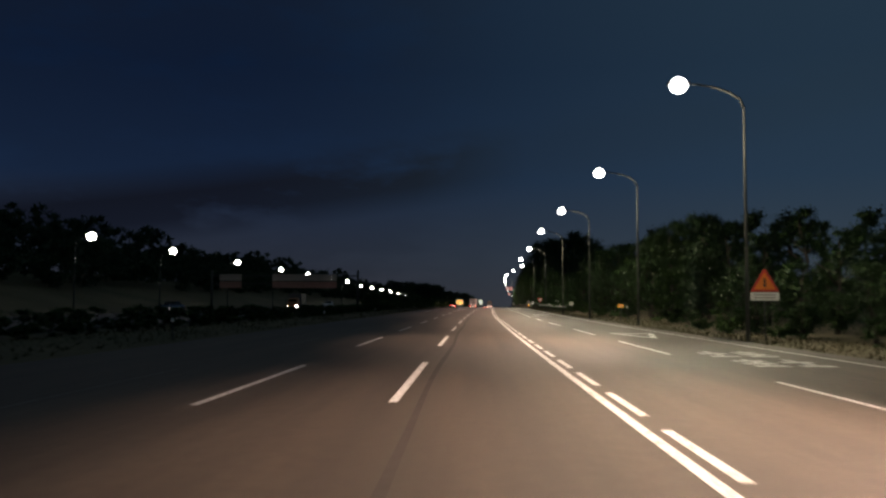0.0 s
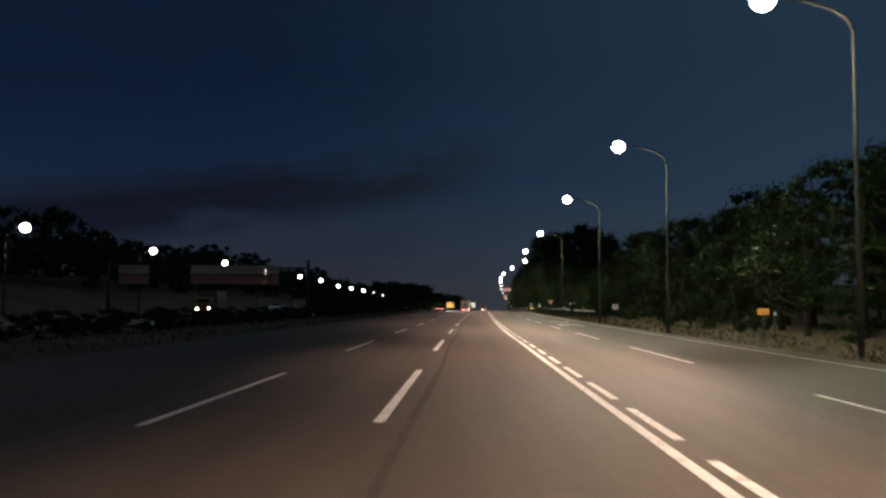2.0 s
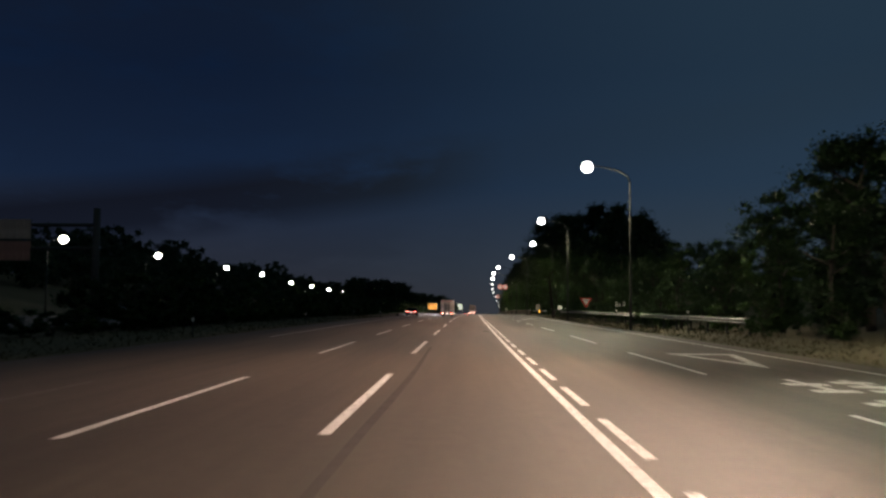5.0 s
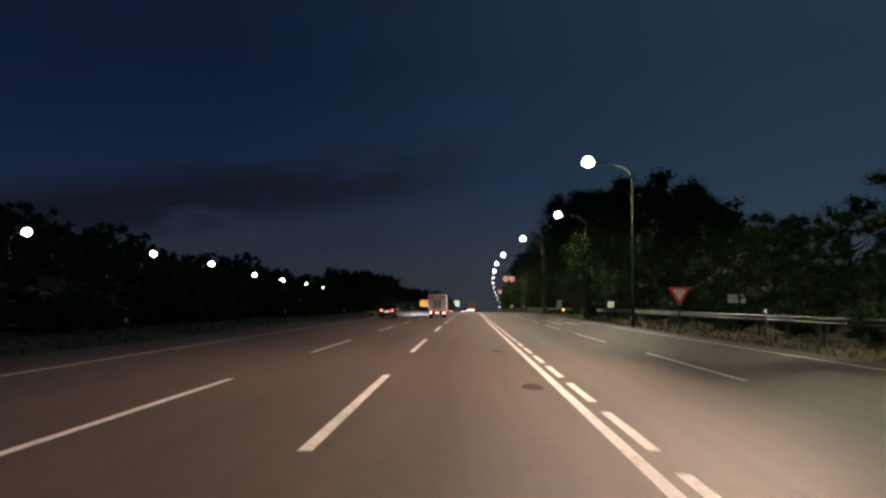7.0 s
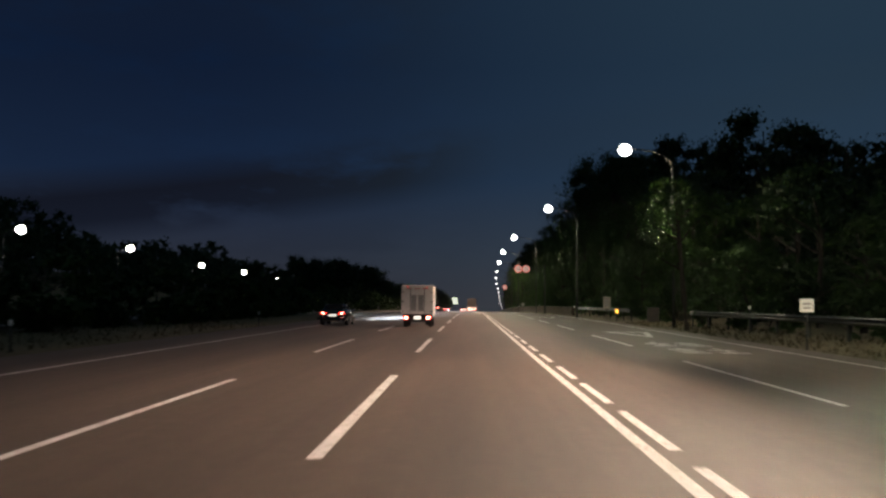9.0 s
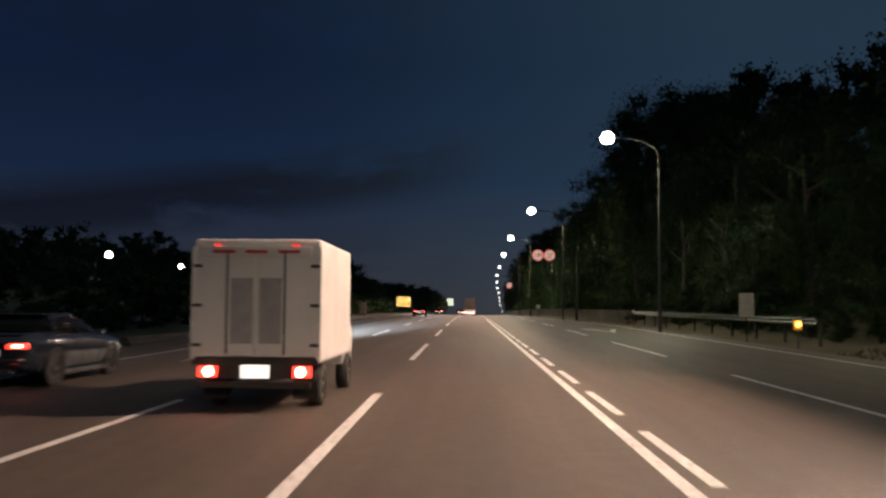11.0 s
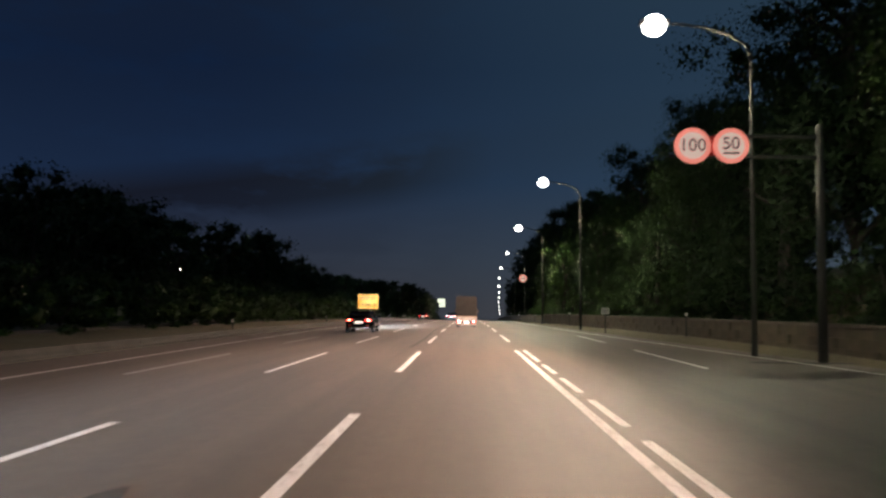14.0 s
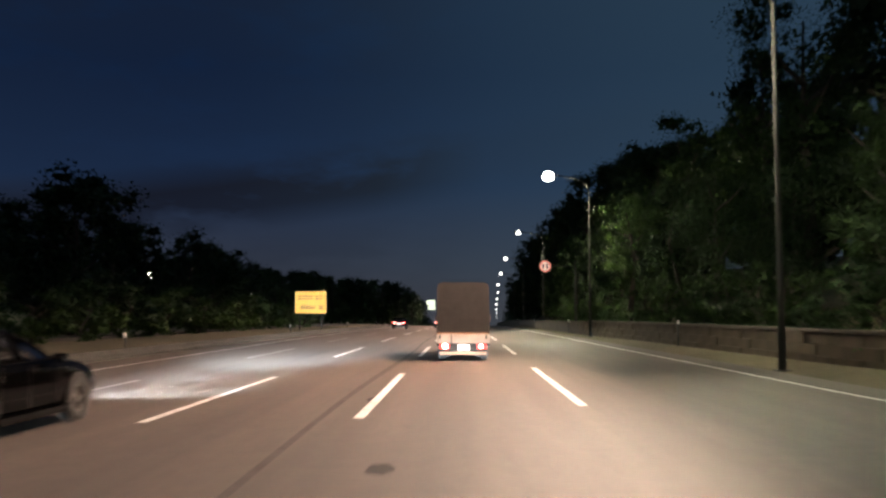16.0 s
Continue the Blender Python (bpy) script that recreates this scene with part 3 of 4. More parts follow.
# ---- barriers ----
def guard_rail(s0, s1, u, label):
    """A steel guard rail on posts: corrugated beam lengths, each a part."""
    rail = thing("guard_rail", at(s0, u, 0), label, "guard rail")
    inv = rail.matrix_basis.inverted()
    prof = [(-0.03, 0.83), (0.045, 0.90), (-0.03, 0.97), (-0.03, 1.00), (0.045, 1.07), (-0.03, 1.15)]
    n = int((s1 - s0) / 4.0)
    for k in range(n):
        a, b = s0 + 4.0 * k, s0 + 4.0 * k + 3.99
        verts = []
        for s in (a, b):
            for du, z in prof + [(x + 0.012, z) for x, z in prof[::-1]]:
                x, y, q = xyz(s, u - du - 0.06, z)
                verts.append(inv @ Vector((float(x), float(y), float(q))))
        m = len(verts) // 2
        faces = [(i, (i + 1) % m, m + (i + 1) % m, m + i) for i in range(m)] + [tuple(range(m))[::-1], tuple(range(m, 2 * m))]
        part("beam", mesh_of("beam", verts, faces, M_RAIL), None, rail)
    post = mesh_from(box((0.10, 0.14, 1.35), (0, 0, 0.42), 0.01), "post", M_RAIL)
    for k in range(n + 1):
        s = s0 + 4.0 * k
        part("post", post, None, rail, m=inv @ at(s, u + 0.08, 0.0))
    return rail


def mesh_from(bm, name, material, smooth=False):
    me = bpy.data.meshes.new(name)
    bmesh.ops.recalc_face_normals(bm, faces=bm.faces)
    bm.to_mesh(me)
    bm.free()
    me.materials.append(material)
    if smooth:
        me.polygons.foreach_set("use_smooth", [True] * len(me.polygons))
    return me


def wall_line(s):
    return float(np.interp(s, [268, 300, 338, 370, 400, 460, 600], [16.6, 15.6, 14.2, 12.9, 12.2, 11.8, 11.8]))


guard_rail(150, 246, 16.2, "dull dark steel guard rail on posts along the verge")
guard_rail(266, 306, 15.8, "short steel guard rail that runs up to the low wall")
retaining_wall = thing("retaining_wall", at(306, 15.4, 0), "low brown block retaining wall at the foot of the bank", "wall", kind="structure")
inv_wall = retaining_wall.matrix_basis.inverted()
block = mesh_from(box((0.42, 1.985, 0.361), (0, 0, 0), 0.012, 2), "block", M_BLOCK)
coping = mesh_from(box((0.52, 3.97, 0.11), (0, 0, 0), 0.02, 2), "coping_stone", M_CONCRETE)
for row in range(3):
    for k in range(55):
        s = 307 + 2.0 * k + (1.0 if row % 2 else 0.0)
        part("block", block, None, retaining_wall, m=inv_wall @ at(s, wall_line(s) + 0.012 * ((k * 7 + row * 3) % 5 - 2), 0.14 + 0.365 * row, math.degrees(-math.atan((wall_line(s + 1) - wall_line(s - 1)) / 2))))
for k in range(27):
    s = 308 + 4.0 * k
    part("coping_stone", coping, None, retaining_wall, m=inv_wall @ at(s, wall_line(s), 1.115, math.degrees(-math.atan((wall_line(s + 1) - wall_line(s - 1)) / 2))))
ribbon("wall_core", 416, 640, lambda s: wall_line(s) - 0.2, lambda s: wall_line(s) + 0.2, 1.1, M_BLOCK, None, thick=1.3, kind="structure")


def left_barrier(s0, s1, u):
    """The concrete kerb barrier between the carriageway and the planted strip."""
    bar = thing("barrier", at(s0, u, 0), "low stained concrete barrier along the inner edge of the road", "barrier", kind="structure")
    inv = bar.matrix_basis.inverted()
    out = [(-0.28, -0.1), (-0.28, 0.10), (-0.15, 0.20), (-0.11, 0.34), (0.11, 0.34), (0.15, 0.20), (0.28, 0.10), (0.28, -0.1)]
    for k in range(int((s1 - s0) / 6.0)):
        verts = []
        for s in (s0 + 6 * k, s0 + 6 * k + 5.96):
            for du, z in out:
                x, y, q = xyz(s, u + du, z)
                verts.append(inv @ Vector((float(x), float(y), float(q))))
        m = len(out)
        part("segment", mesh_of("segment", verts, [(i, (i + 1) % m, m + (i + 1) % m, m + i) for i in range(m)] + [tuple(range(m))[::-1], tuple(range(m, 2 * m))], M_BARRIER), None, bar)
    return bar


left_barrier(262, 520, -11.0)


def delineator(s, u, label, group, height=0.95):
    d = thing("delineator", at(s, u, ground_height(s, u) if abs(u + 11) > 0.4 else 0.32), label, "road marker post", group)
    part("post", tube([(0, 0, -0.05), (0, 0, height)], [0.035, 0.032], 10), M_POLE, d, smooth=True)
    part("reflector", box((0.11, 0.03, 0.17), (0, -0.045, height - 0.05), 0.012), M_REFLECTOR, d, "round white reflector")
    return d


for s in (40, 80, 118, 150, 182, 214, 246):
    delineator(s, -12.3, "slim grey marker post with a white reflector", "marker posts between the roads")
for s in (278, 310, 342, 374, 406, 438, 470):
    delineator(s, -11.0, "slim grey marker post on the concrete barrier", "marker posts on the barrier", 0.55)
for s in (84.6, 160, 187, 232):
    delineator(s, 15.6, "slim marker post with a white reflector beside the guard rail", "marker posts on the verge", 1.35)
for s in (302, 342, 384, 424, 462, 500):
    delineator(s, wall_line(s) - 0.55, "slim marker post with a white reflector before the wall", "marker posts along the wall", 1.25)


# ---- road signs ----
def sign_post(parent, height, x=0.0, radius=0.04):
    part("post", tube([(x, 0.04, -0.3), (x, 0.04, height)], [radius, radius], 10), M_POLE, parent, smooth=True)


def lettering(text, size, parent, x, y, z, material):
    c = bpy.data.curves.new("lettering", "FONT")
    c.body, c.size, c.align_x, c.align_y, c.extrude = text, size, "CENTER", "CENTER", 0.003
    o = new("lettering", c)
    me = bpy.data.meshes.new_from_object(o.evaluated_get(bpy.context.evaluated_depsgraph_get()))
    bpy.data.objects.remove(o)
    me.materials.clear()
    me.materials.append(material)
    part("lettering", me, None, parent, m=pose(x, y, z, 90, 0, 0))


def warning_triangle(s, u):
    t = thing("warning_sign", at(s, u, ground_height(s, u)), "orange warning triangle with a red rim over a white plate", "road sign")
    sign_post(t, 3.1)
    part("rim", plate([(-0.70, 2.35), (0.70, 2.35), (0.06, 3.44), (-0.06, 3.44)], 0.02, 0.0, 0.006), M_RED, t, "red triangular rim")
    part("face", plate([(-0.52, 2.46), (0.52, 2.46), (0.0, 3.30)], 0.006, -0.012), M_ORANGE, t)
    part("figure", box((0.10, 0.006, 0.42), (0, -0.016, 2.78), 0.002), M_BLACK, t)
    part("lower_plate", plate(rounded(1.38, 0.40, 0.05, 0, 2.12), 0.02), M_WHITE, t, "white plate")
    for z in (2.20, 2.06):
        part("text_bar", box((1.05, 0.006, 0.06), (0, -0.006, z), 0.001), M_TRUCKGREY, t)
    return t


def give_way_sign(s, u):
    t = thing("give_way_sign", at(s, u, ground_height(s, u)), "inverted triangular give-way sign, white with a red rim", "road sign")
    sign_post(t, 2.4)
    part("rim", plate([(-0.06, 1.62), (0.06, 1.62), (0.60, 2.56), (0.54, 2.64), (-0.54, 2.64), (-0.60, 2.56)], 0.02, 0.0, 0.006), M_RED, t, "red rim")
    part("face", plate([(0.0, 1.88), (0.40, 2.51), (-0.40, 2.51)], 0.006, -0.012), M_WHITE, t)
    part("text_bar", box((0.34, 0.006, 0.08), (0, -0.016, 2.38), 0.001), M_TRUCKGREY, t)
    return t


def small_plate(s, u, z, w, h, material, label):
    t = thing("marker_plate", at(s, u, ground_height(s, u)), label, "road sign", "small plates on the verge")
    sign_post(t, z + h / 2)
    part("plate", plate(rounded(w, h, 0.04, 0, z), 0.018, 0.0, 0.004), material, t)
    part("text_bar", box((w * 0.6, 0.006, h * 0.16), (0, -0.006, z + h * 0.12), 0.001), M_TRUCKGREY, t)
    part("text_bar", box((w * 0.5, 0.006, h * 0.14), (0, -0.006, z - h * 0.18), 0.001), M_TRUCKGREY, t)
    return t


warning_triangle(43.5, 15.4)
give_way_sign(197.7, 14.2)
small_plate(84.2, 14.95, 1.45, 0.55, 0.30, M_YELLOW, "small yellow marker plate on a post")
small_plate(123.2, 14.2, 1.68, 0.52, 0.44, M_WHITE, "small white distance plate on a post")
small_plate(219.1, 13.6, 1.67, 0.50, 0.48, M_WHITE, "small white distance plate on a post")
small_plate(356.4, 11.4, 1.55, 0.55, 0.45, M_WHITE, "small white distance plate near the wall")
small_plate(199.7, 18.1, 1.95, 1.05, 0.50, M_WHITE, "wide faded white plate behind the guard rail")
small_plate(271.0, 14.5, 1.75, 0.68, 1.10, M_TAILGATE, "tall dull beige plate on a post")
lamp_box = thing("warning_lamp", at(264.1, 14.3, ground_height(264.1, 14.3)), "small amber warning lamp on a short post", "lamp")
part("post", tube([(0, 0, -0.2), (0, 0, 0.85)], [0.035, 0.03], 10), M_POLE, lamp_box, smooth=True)
part("housing", box((0.30, 0.16, 0.40), (0, 0.05, 1.0), 0.03), M_YELLOW, lamp_box)
part("lens", disc(0.10, 0.05, -0.05, 20, 0, 1.02), M_LED, lamp_box, "lit amber lens")
stub = thing("distribution_box", at(260.6, 16.7, ground_height(260.6, 16.7)), "dark steel cabinet at the end of the guard rail", "cabinet")
part("body", box((0.9, 0.6, 1.15), (0, 0, 0.57), 0.03), M_CHASSIS, stub)
part("lid", box((0.98, 0.68, 0.06), (0, 0, 1.18), 0.015), M_POLE, stub)
part("door", box((0.78, 0.02, 0.95), (0, -0.305, 0.58), 0.006), M_CHASSIS, stub)


def speed_sign(parent, x, z, number, radius, least=False):
    """A lit round sign; the least speed has a bar under its number."""
    b = part("speed_disc", disc(radius, 0.05, 0.0, 40, x, z), M_LIMIT_RING, parent, "round sign with a glowing red rim")
    part("face", disc(radius * 0.76, 0.008, -0.028, 40, x, z), M_LIMIT_FACE, b, "lit pale face")
    if number:
        lettering(number, radius * 1.0, b, x, -0.036, z + (0.06 if least else 0.0), M_BLACK)
    else:
        for dx in (-0.2, 0.2):
            part("text_bar", box((0.20 * radius / 0.56, 0.008, 0.46 * radius / 0.56), (x + dx * radius / 0.56, -0.034, z), 0.003), M_TRUCKGREY, b)
    if least:
        part("bar", box((radius * 0.9, 0.008, 0.06), (x, -0.034, z - radius * 0.42), 0.003), M_BLACK, b)


mast = thing("speed_limit_sign", at(321.8, 12.8, ground_height(321.8, 12.8)), "two round red-rimmed speed limit signs on a steel mast arm", "road sign")
part("mast", tube([(0, 0.12, -0.3), (0, 0.12, 4), (0, 0.12, 7.6)], [0.15, 0.13, 0.11], 14), M_POLE, mast, smooth=True)
for z in (6.55, 7.2):
    part("arm", tube([(0, 0.12, z), (-4.7, 0.12, z + 0.05)], [0.06, 0.05], 10), M_POLE, mast, smooth=True)
part("backing_plate", box((1.3, 0.03, 0.62), (-3.4, 0.05, 6.9), 0.01), M_RED, mast, "dull red backing plate")
speed_sign(mast, -4.0, 6.9, "100", 0.57)
speed_sign(mast, -2.8, 6.9, "50", 0.56, True)
mast2 = thing("speed_limit_sign", at(435.5, 13.6, ground_height(435.5, 13.6)), "single round sign with a red rim on a steel mast arm", "road sign")
part("mast", tube([(0, 0.12, -0.3), (0, 0.12, 4), (0, 0.12, 7.5)], [0.15, 0.13, 0.11], 14), M_POLE, mast2, smooth=True)
part("arm", tube([(0, 0.12, 6.9), (-3.9, 0.12, 6.95)], [0.06, 0.05], 10), M_POLE, mast2, smooth=True)
speed_sign(mast2, -3.2, 6.9, "", 0.60)

notice = thing("notice_board", at(429.6, -13.6, ground_height(429.6, -13.6)), "large yellow notice board with dark lettering on two posts", "road sign")
for x in (-1.1, 1.1):
    part("post", tube([(x, 0.08, -0.3), (x, 0.08, 3.9)], [0.06, 0.06], 10), M_POLE, notice, smooth=True)
board = part("board", plate(rounded(3.15, 2.25, 0.08, 0, 2.85), 0.05, 0.0, 0.01), M_YELLOW, notice, "yellow board")
lettering("600m", 0.66, board, -0.28, -0.012, 2.34, M_BLACK)
for x in (-1.22, -0.84, -0.46, -0.08, 0.5, 0.88):
    for dz in (0.14, -0.14):
        part("text_bar", box((0.30, 0.01, 0.10), (x + 0.12, -0.012, 3.32 + dz), 0.003), M_BLACK, board)
part("text_bar", box((0.36, 0.01, 0.12), (1.05, -0.012, 2.44), 0.003), M_BLACK, board)
part("text_bar", box((0.36, 0.01, 0.12), (1.05, -0.012, 2.20), 0.003), M_BLACK, board)

gantry2 = thing("direction_sign", at(592.8, -10.6, ground_height(592.8, -11.8)), "lit pale greenish direction sign on a mast arm over the road", "road sign")
part("mast", tube([(0, 0.15, -0.4), (0, 0.15, 7.6)], [0.16, 0.12], 14), M_POLE, gantry2, smooth=True)
part("arm", tube([(0, 0.15, 6.9), (4.4, 0.15, 7.0)], [0.08, 0.06], 10), M_POLE, gantry2, smooth=True)
part("panel", plate(rounded(2.4, 1.5, 0.1, 2.4, 6.6), 0.05, 0.0, 0.01), M_SIGNLIT, gantry2, "lit pale face")
part("panel", plate(rounded(2.0, 1.1, 0.1, 2.7, 5.2), 0.05, 0.0, 0.01), M_SIGNLIT, gantry2, "lit pale face")


def overhead_panel(parent, u0, u1, z0, z1, origin_u):
    """The back of an overhead sign: two bands of upright aluminium planks on rails."""
    n = max(3, int((u1 - u0) / 0.42))
    w = (u1 - u0) / n
    mid = (z0 + z1) / 2
    upper = mesh_from(box((w - 0.025, 0.05, z1 - mid - 0.16), (0, 0, 0), 0.008), "plank", M_SIGNBACK)
    lower = mesh_from(box((w - 0.025, 0.05, mid - z0 - 0.16), (0, 0, 0), 0.008), "plank", M_SIGNRED)
    for k in range(n):
        x = u0 - origin_u + w * (k + 0.5)
        part("plank", upper, None, parent, m=pose(x, 0.0, (z1 + mid) / 2))
        part("plank", lower, None, parent, m=pose(x, 0.0, (z0 + mid) / 2))
    for z in (z0 + 0.12, mid, z1 - 0.12):
        part("rail", box((u1 - u0, 0.07, 0.08), ((u0 + u1) / 2 - origin_u, 0.08, z), 0.01), M_STEEL, parent)


gantry = thing("sign_gantry", at(155.8, -35, 0.3), "overhead sign gantry with ribbed panels seen from behind", "sign gantry")
for u in (-46.4, -20.2):
    part("column", tube([(u + 35, 0.5, -0.5), (u + 35, 0.5, 7.0)], [0.24, 0.2], 14), M_POLE, gantry, smooth=True)
for z in (4.6, 6.0):
    part("beam", tube([(-46.4 + 35, 0.5, z), (-20.2 + 35, 0.5, z)], [0.11, 0.11], 10), M_POLE, gantry, smooth=True)
overhead_panel(gantry, -35.4, -23.9, 3.75, 6.35, -35)
overhead_panel(gantry, -44.9, -40.9, 3.75, 6.35, -35)


# ---- vehicles; each stands with its rear at the origin and faces +y ----
TYRE = {}


def wheel(parent, x, y, r, width):
    side = 1 if x > 0 else -1
    key = (r, width, side)
    if key not in TYRE:
        h = width / 2
        tyre = lathe([(-h, r * 0.62), (-h, r * 0.90), (-h * 0.8, r * 0.985), (0, r), (h * 0.8, r * 0.985), (h, r * 0.90), (h, r * 0.62)])
        rim = lathe([(h * 0.5, r * 0.62), (h * 0.95, r * 0.62), (h * 0.95, r * 0.55), (h * 0.4, r * 0.52), (-h * 0.6, r * 0.5), (-h * 0.6, r * 0.62)])
        for k in range(5):
            b = box((0.035, r * 0.50, r * 0.14), (h * 0.72, r * 0.30, 0), 0.008)
            bmesh.ops.rotate(b, cent=(0, 0, 0), matrix=Matrix.Rotation(2 * math.pi * k / 5, 3, "X"), verts=b.verts)
            join_into(rim, b)
        join_into(rim, lathe([(h * 0.5, 0.005), (h * 0.85, 0.005), (h * 0.85, r * 0.12), (h * 0.5, r * 0.12)], sides=14))
        if side < 0:
            for b in (tyre, rim):
                bmesh.ops.scale(b, vec=(-1, 1, 1), verts=b.verts)
        TYRE[key] = (mesh_from(tyre, "tyre", M_TYRE, True), mesh_from(rim, "rim", M_RIM))
    hub = part("wheel", TYRE[key][0], None, parent, m=pose(x, y, r))
    part("rim", TYRE[key][1], None, hub)
    return hub


def loft(sections, cap=True):
    """A body through cross-sections: (y, [(x, z) of the right half from bottom to top])."""
    bm = bmesh.new()
    rings = []
    for y, half in sections:
        pts = [(x, z) for x, z in half] + [(-x, z) for x, z in half[::-1]]
        rings.append([bm.verts.new((x, y, z)) for x, z in pts])
    n = len(rings[0])
    for a, b in zip(rings, rings[1:]):
        for k in range(n):
            bm.faces.new((a[k], a[(k + 1) % n], b[(k + 1) % n], b[k]))
    if cap:
        bm.faces.new(rings[0])
        bm.faces.new(rings[-1][::-1])
    return bm


def car_half(w, z0, z1, tuck=0.1):
    """The right half of a car body's cross-section."""
    d = z1 - z0
    return [(w - tuck, z0), (w - 0.03, z0 + d * 0.16), (w, z0 + d * 0.42), (w - 0.015, z0 + d * 0.70), (w - 0.06, z0 + d * 0.92), (w - 0.16, z1)]


def head_lights(vehicle, x, y, z, watts=HEADLIGHT_WATTS, aside=0.0, drop=0.9, cone=8.4, wide=3.2, sides=(-1, 1)):
    """Dipped beams, wide and flat, from both headlamps; aside and drop in metres at thirty metres ahead."""
    for side in sides:
        d = bpy.data.lights.new("headlamp_light", "SPOT")
        d.energy, d.color, d.spot_size, d.spot_blend, d.shadow_soft_size = watts, (0.76, 0.89, 1.0), radians(cone), 1.0, 0.06
        o = new("headlamp_light", d)
        o.parent = vehicle
        o.matrix_basis = look((side * x, y, z), (side * x + aside, y + 30.0, z - drop)) @ Matrix.Diagonal((wide, 1.0, 1.0, 1.0))


def sedan(m, paint, label, group="", beams=False, lit=True):
    car = thing("car", m, label, "car", group)
    w = 0.92
    body = loft([(0.0, car_half(w - 0.16, 0.42, 0.86)), (0.12, car_half(w - 0.07, 0.30, 0.99)), (0.7, car_half(w - 0.01, 0.24, 1.05)), (1.5, car_half(w, 0.22, 1.02)), (2.6, car_half(w, 0.22, 0.99)),
                 (3.4, car_half(w, 0.22, 0.97)), (4.2, car_half(w - 0.03, 0.24, 0.86)), (4.62, car_half(w - 0.12, 0.28, 0.74)), (4.78, car_half(w - 0.28, 0.36, 0.62))])
    part("body", body, paint, car, smooth=True)
    roof = loft([(0.62, [(0.62, 0.98), (0.60, 1.04), (0.52, 1.06)]), (1.15, [(0.76, 0.98), (0.64, 1.28), (0.50, 1.32)]), (1.70, [(0.80, 0.97), (0.66, 1.35), (0.50, 1.39)]),
                 (2.20, [(0.80, 0.96), (0.65, 1.33), (0.50, 1.36)]), (3.10, [(0.74, 0.94), (0.66, 1.0), (0.5, 1.0)])])
    part("cabin_glass", roof, M_GLASS, car, "dark tinted glass", smooth=True)
    part("roof", box((1.12, 1.10, 0.05), (0, 1.68, 1.38), 0.022, 3), paint, car, smooth=True)
    for side in (-1, 1):
        part("pillar", tube([(side * 0.78, 1.1, 1.0), (side * 0.64, 1.3, 1.30)], [0.045, 0.035], 8), paint, car)
        part("window_trim", box((0.012, 2.2, 0.02), (side * 0.905, 1.95, 0.985), 0.004), paint, car)
        part("sill", box((0.05, 2.1, 0.12), (side * (w - 0.02), 2.35, 0.24), 0.02), paint, car)
        for y in (0.95, 3.72):
            arch = lathe([(0.0, 0.345), (0.0, 0.40), (0.035, 0.40), (0.035, 0.345)], sides=32)
            bmesh.ops.translate(arch, vec=(w - 0.035 if side > 0 else -w, y, 0.335), verts=arch.verts)
            part("wheel_arch", arch, M_TYRE, car)
            wheel(car, side * (w - 0.105), y, 0.335, 0.225)
        for y in (1.36, 2.15, 3.02):
            part("door_seam", box((0.006, 0.012, 0.62), (side * (w + 0.001), y, 0.62), 0.002), M_TYRE, car)
        part("window_pillar", tube([(side * 0.80, 2.15, 0.98), (side * 0.665, 2.03, 1.35)], [0.03, 0.025], 8), paint, car)
        part("roof_rail", tube([(side * 0.66, 1.06, 1.27), (side * 0.655, 1.38, 1.36), (side * 0.66, 2.0, 1.37), (side * 0.69, 2.52, 1.22), (side * 0.76, 3.06, 0.98)], [0.03, 0.03, 0.03, 0.03, 0.03], 8), paint, car)
        for y in (1.50, 2.30):
            part("door_handle", box((0.03, 0.20, 0.03), (side * (w + 0.0), y, 0.86), 0.01), paint, car)
        mirror = part("wing_mirror", box((0.20, 0.12, 0.13), (side * (w + 0.10), 2.82, 1.0), 0.04, 3), paint, car, smooth=True)
        part("mirror_glass", box((0.15, 0.01, 0.09), (side * (w + 0.10), 2.755, 1.0), 0.003), M_CHROME, mirror)
        tail = part("tail_lamp", box((0.38, 0.10, 0.095), (side * 0.60, 0.035, 0.80), 0.035, 3), M_TAIL if lit else M_TAILDIM, car, "lit red tail lamp")
        part("bulb", box((0.15, 0.03, 0.05), (side * 0.62, -0.02, 0.80), 0.012), M_TAILHOT if lit else M_TAILDIM, tail, "bright lamp core")
        part("reflector", box((0.16, 0.02, 0.035), (side * 0.58, -0.035, 0.47), 0.008), M_RED, car)
        part("headlamp", box((0.26, 0.12, 0.09), (side * 0.52, 4.70, 0.58), 0.03, 3), M_HEADLAMP if beams else M_GLASS, car, "headlamp")
    part("number_plate", box((0.52, 0.015, 0.12), (0, -0.012, 0.66), 0.004), M_PLATEGLOW, car, "white number plate, glowing in place of a plate lamp")
    part("bumper", box((1.56, 0.16, 0.20), (0, 0.04, 0.46), 0.06, 3), paint, car)
    part("diffuser", box((1.20, 0.10, 0.10), (0, 0.03, 0.33), 0.03), M_CHASSIS, car)
    part("plate_recess", box((0.62, 0.02, 0.17), (0, 0.0, 0.66), 0.02), M_CHASSIS, car)
    part("boot_edge", box((1.26, 0.06, 0.03), (0, 0.13, 1.005), 0.012), paint, car)
    part("exhaust", box((0.16, 0.08, 0.05), (0.55, -0.02, 0.33), 0.015), M_CHROME, car)
    part("boot_trim", box((1.0, 0.03, 0.025), (0, 0.02, 0.88), 0.008), M_CHROME, car, "chrome strip")
    return car


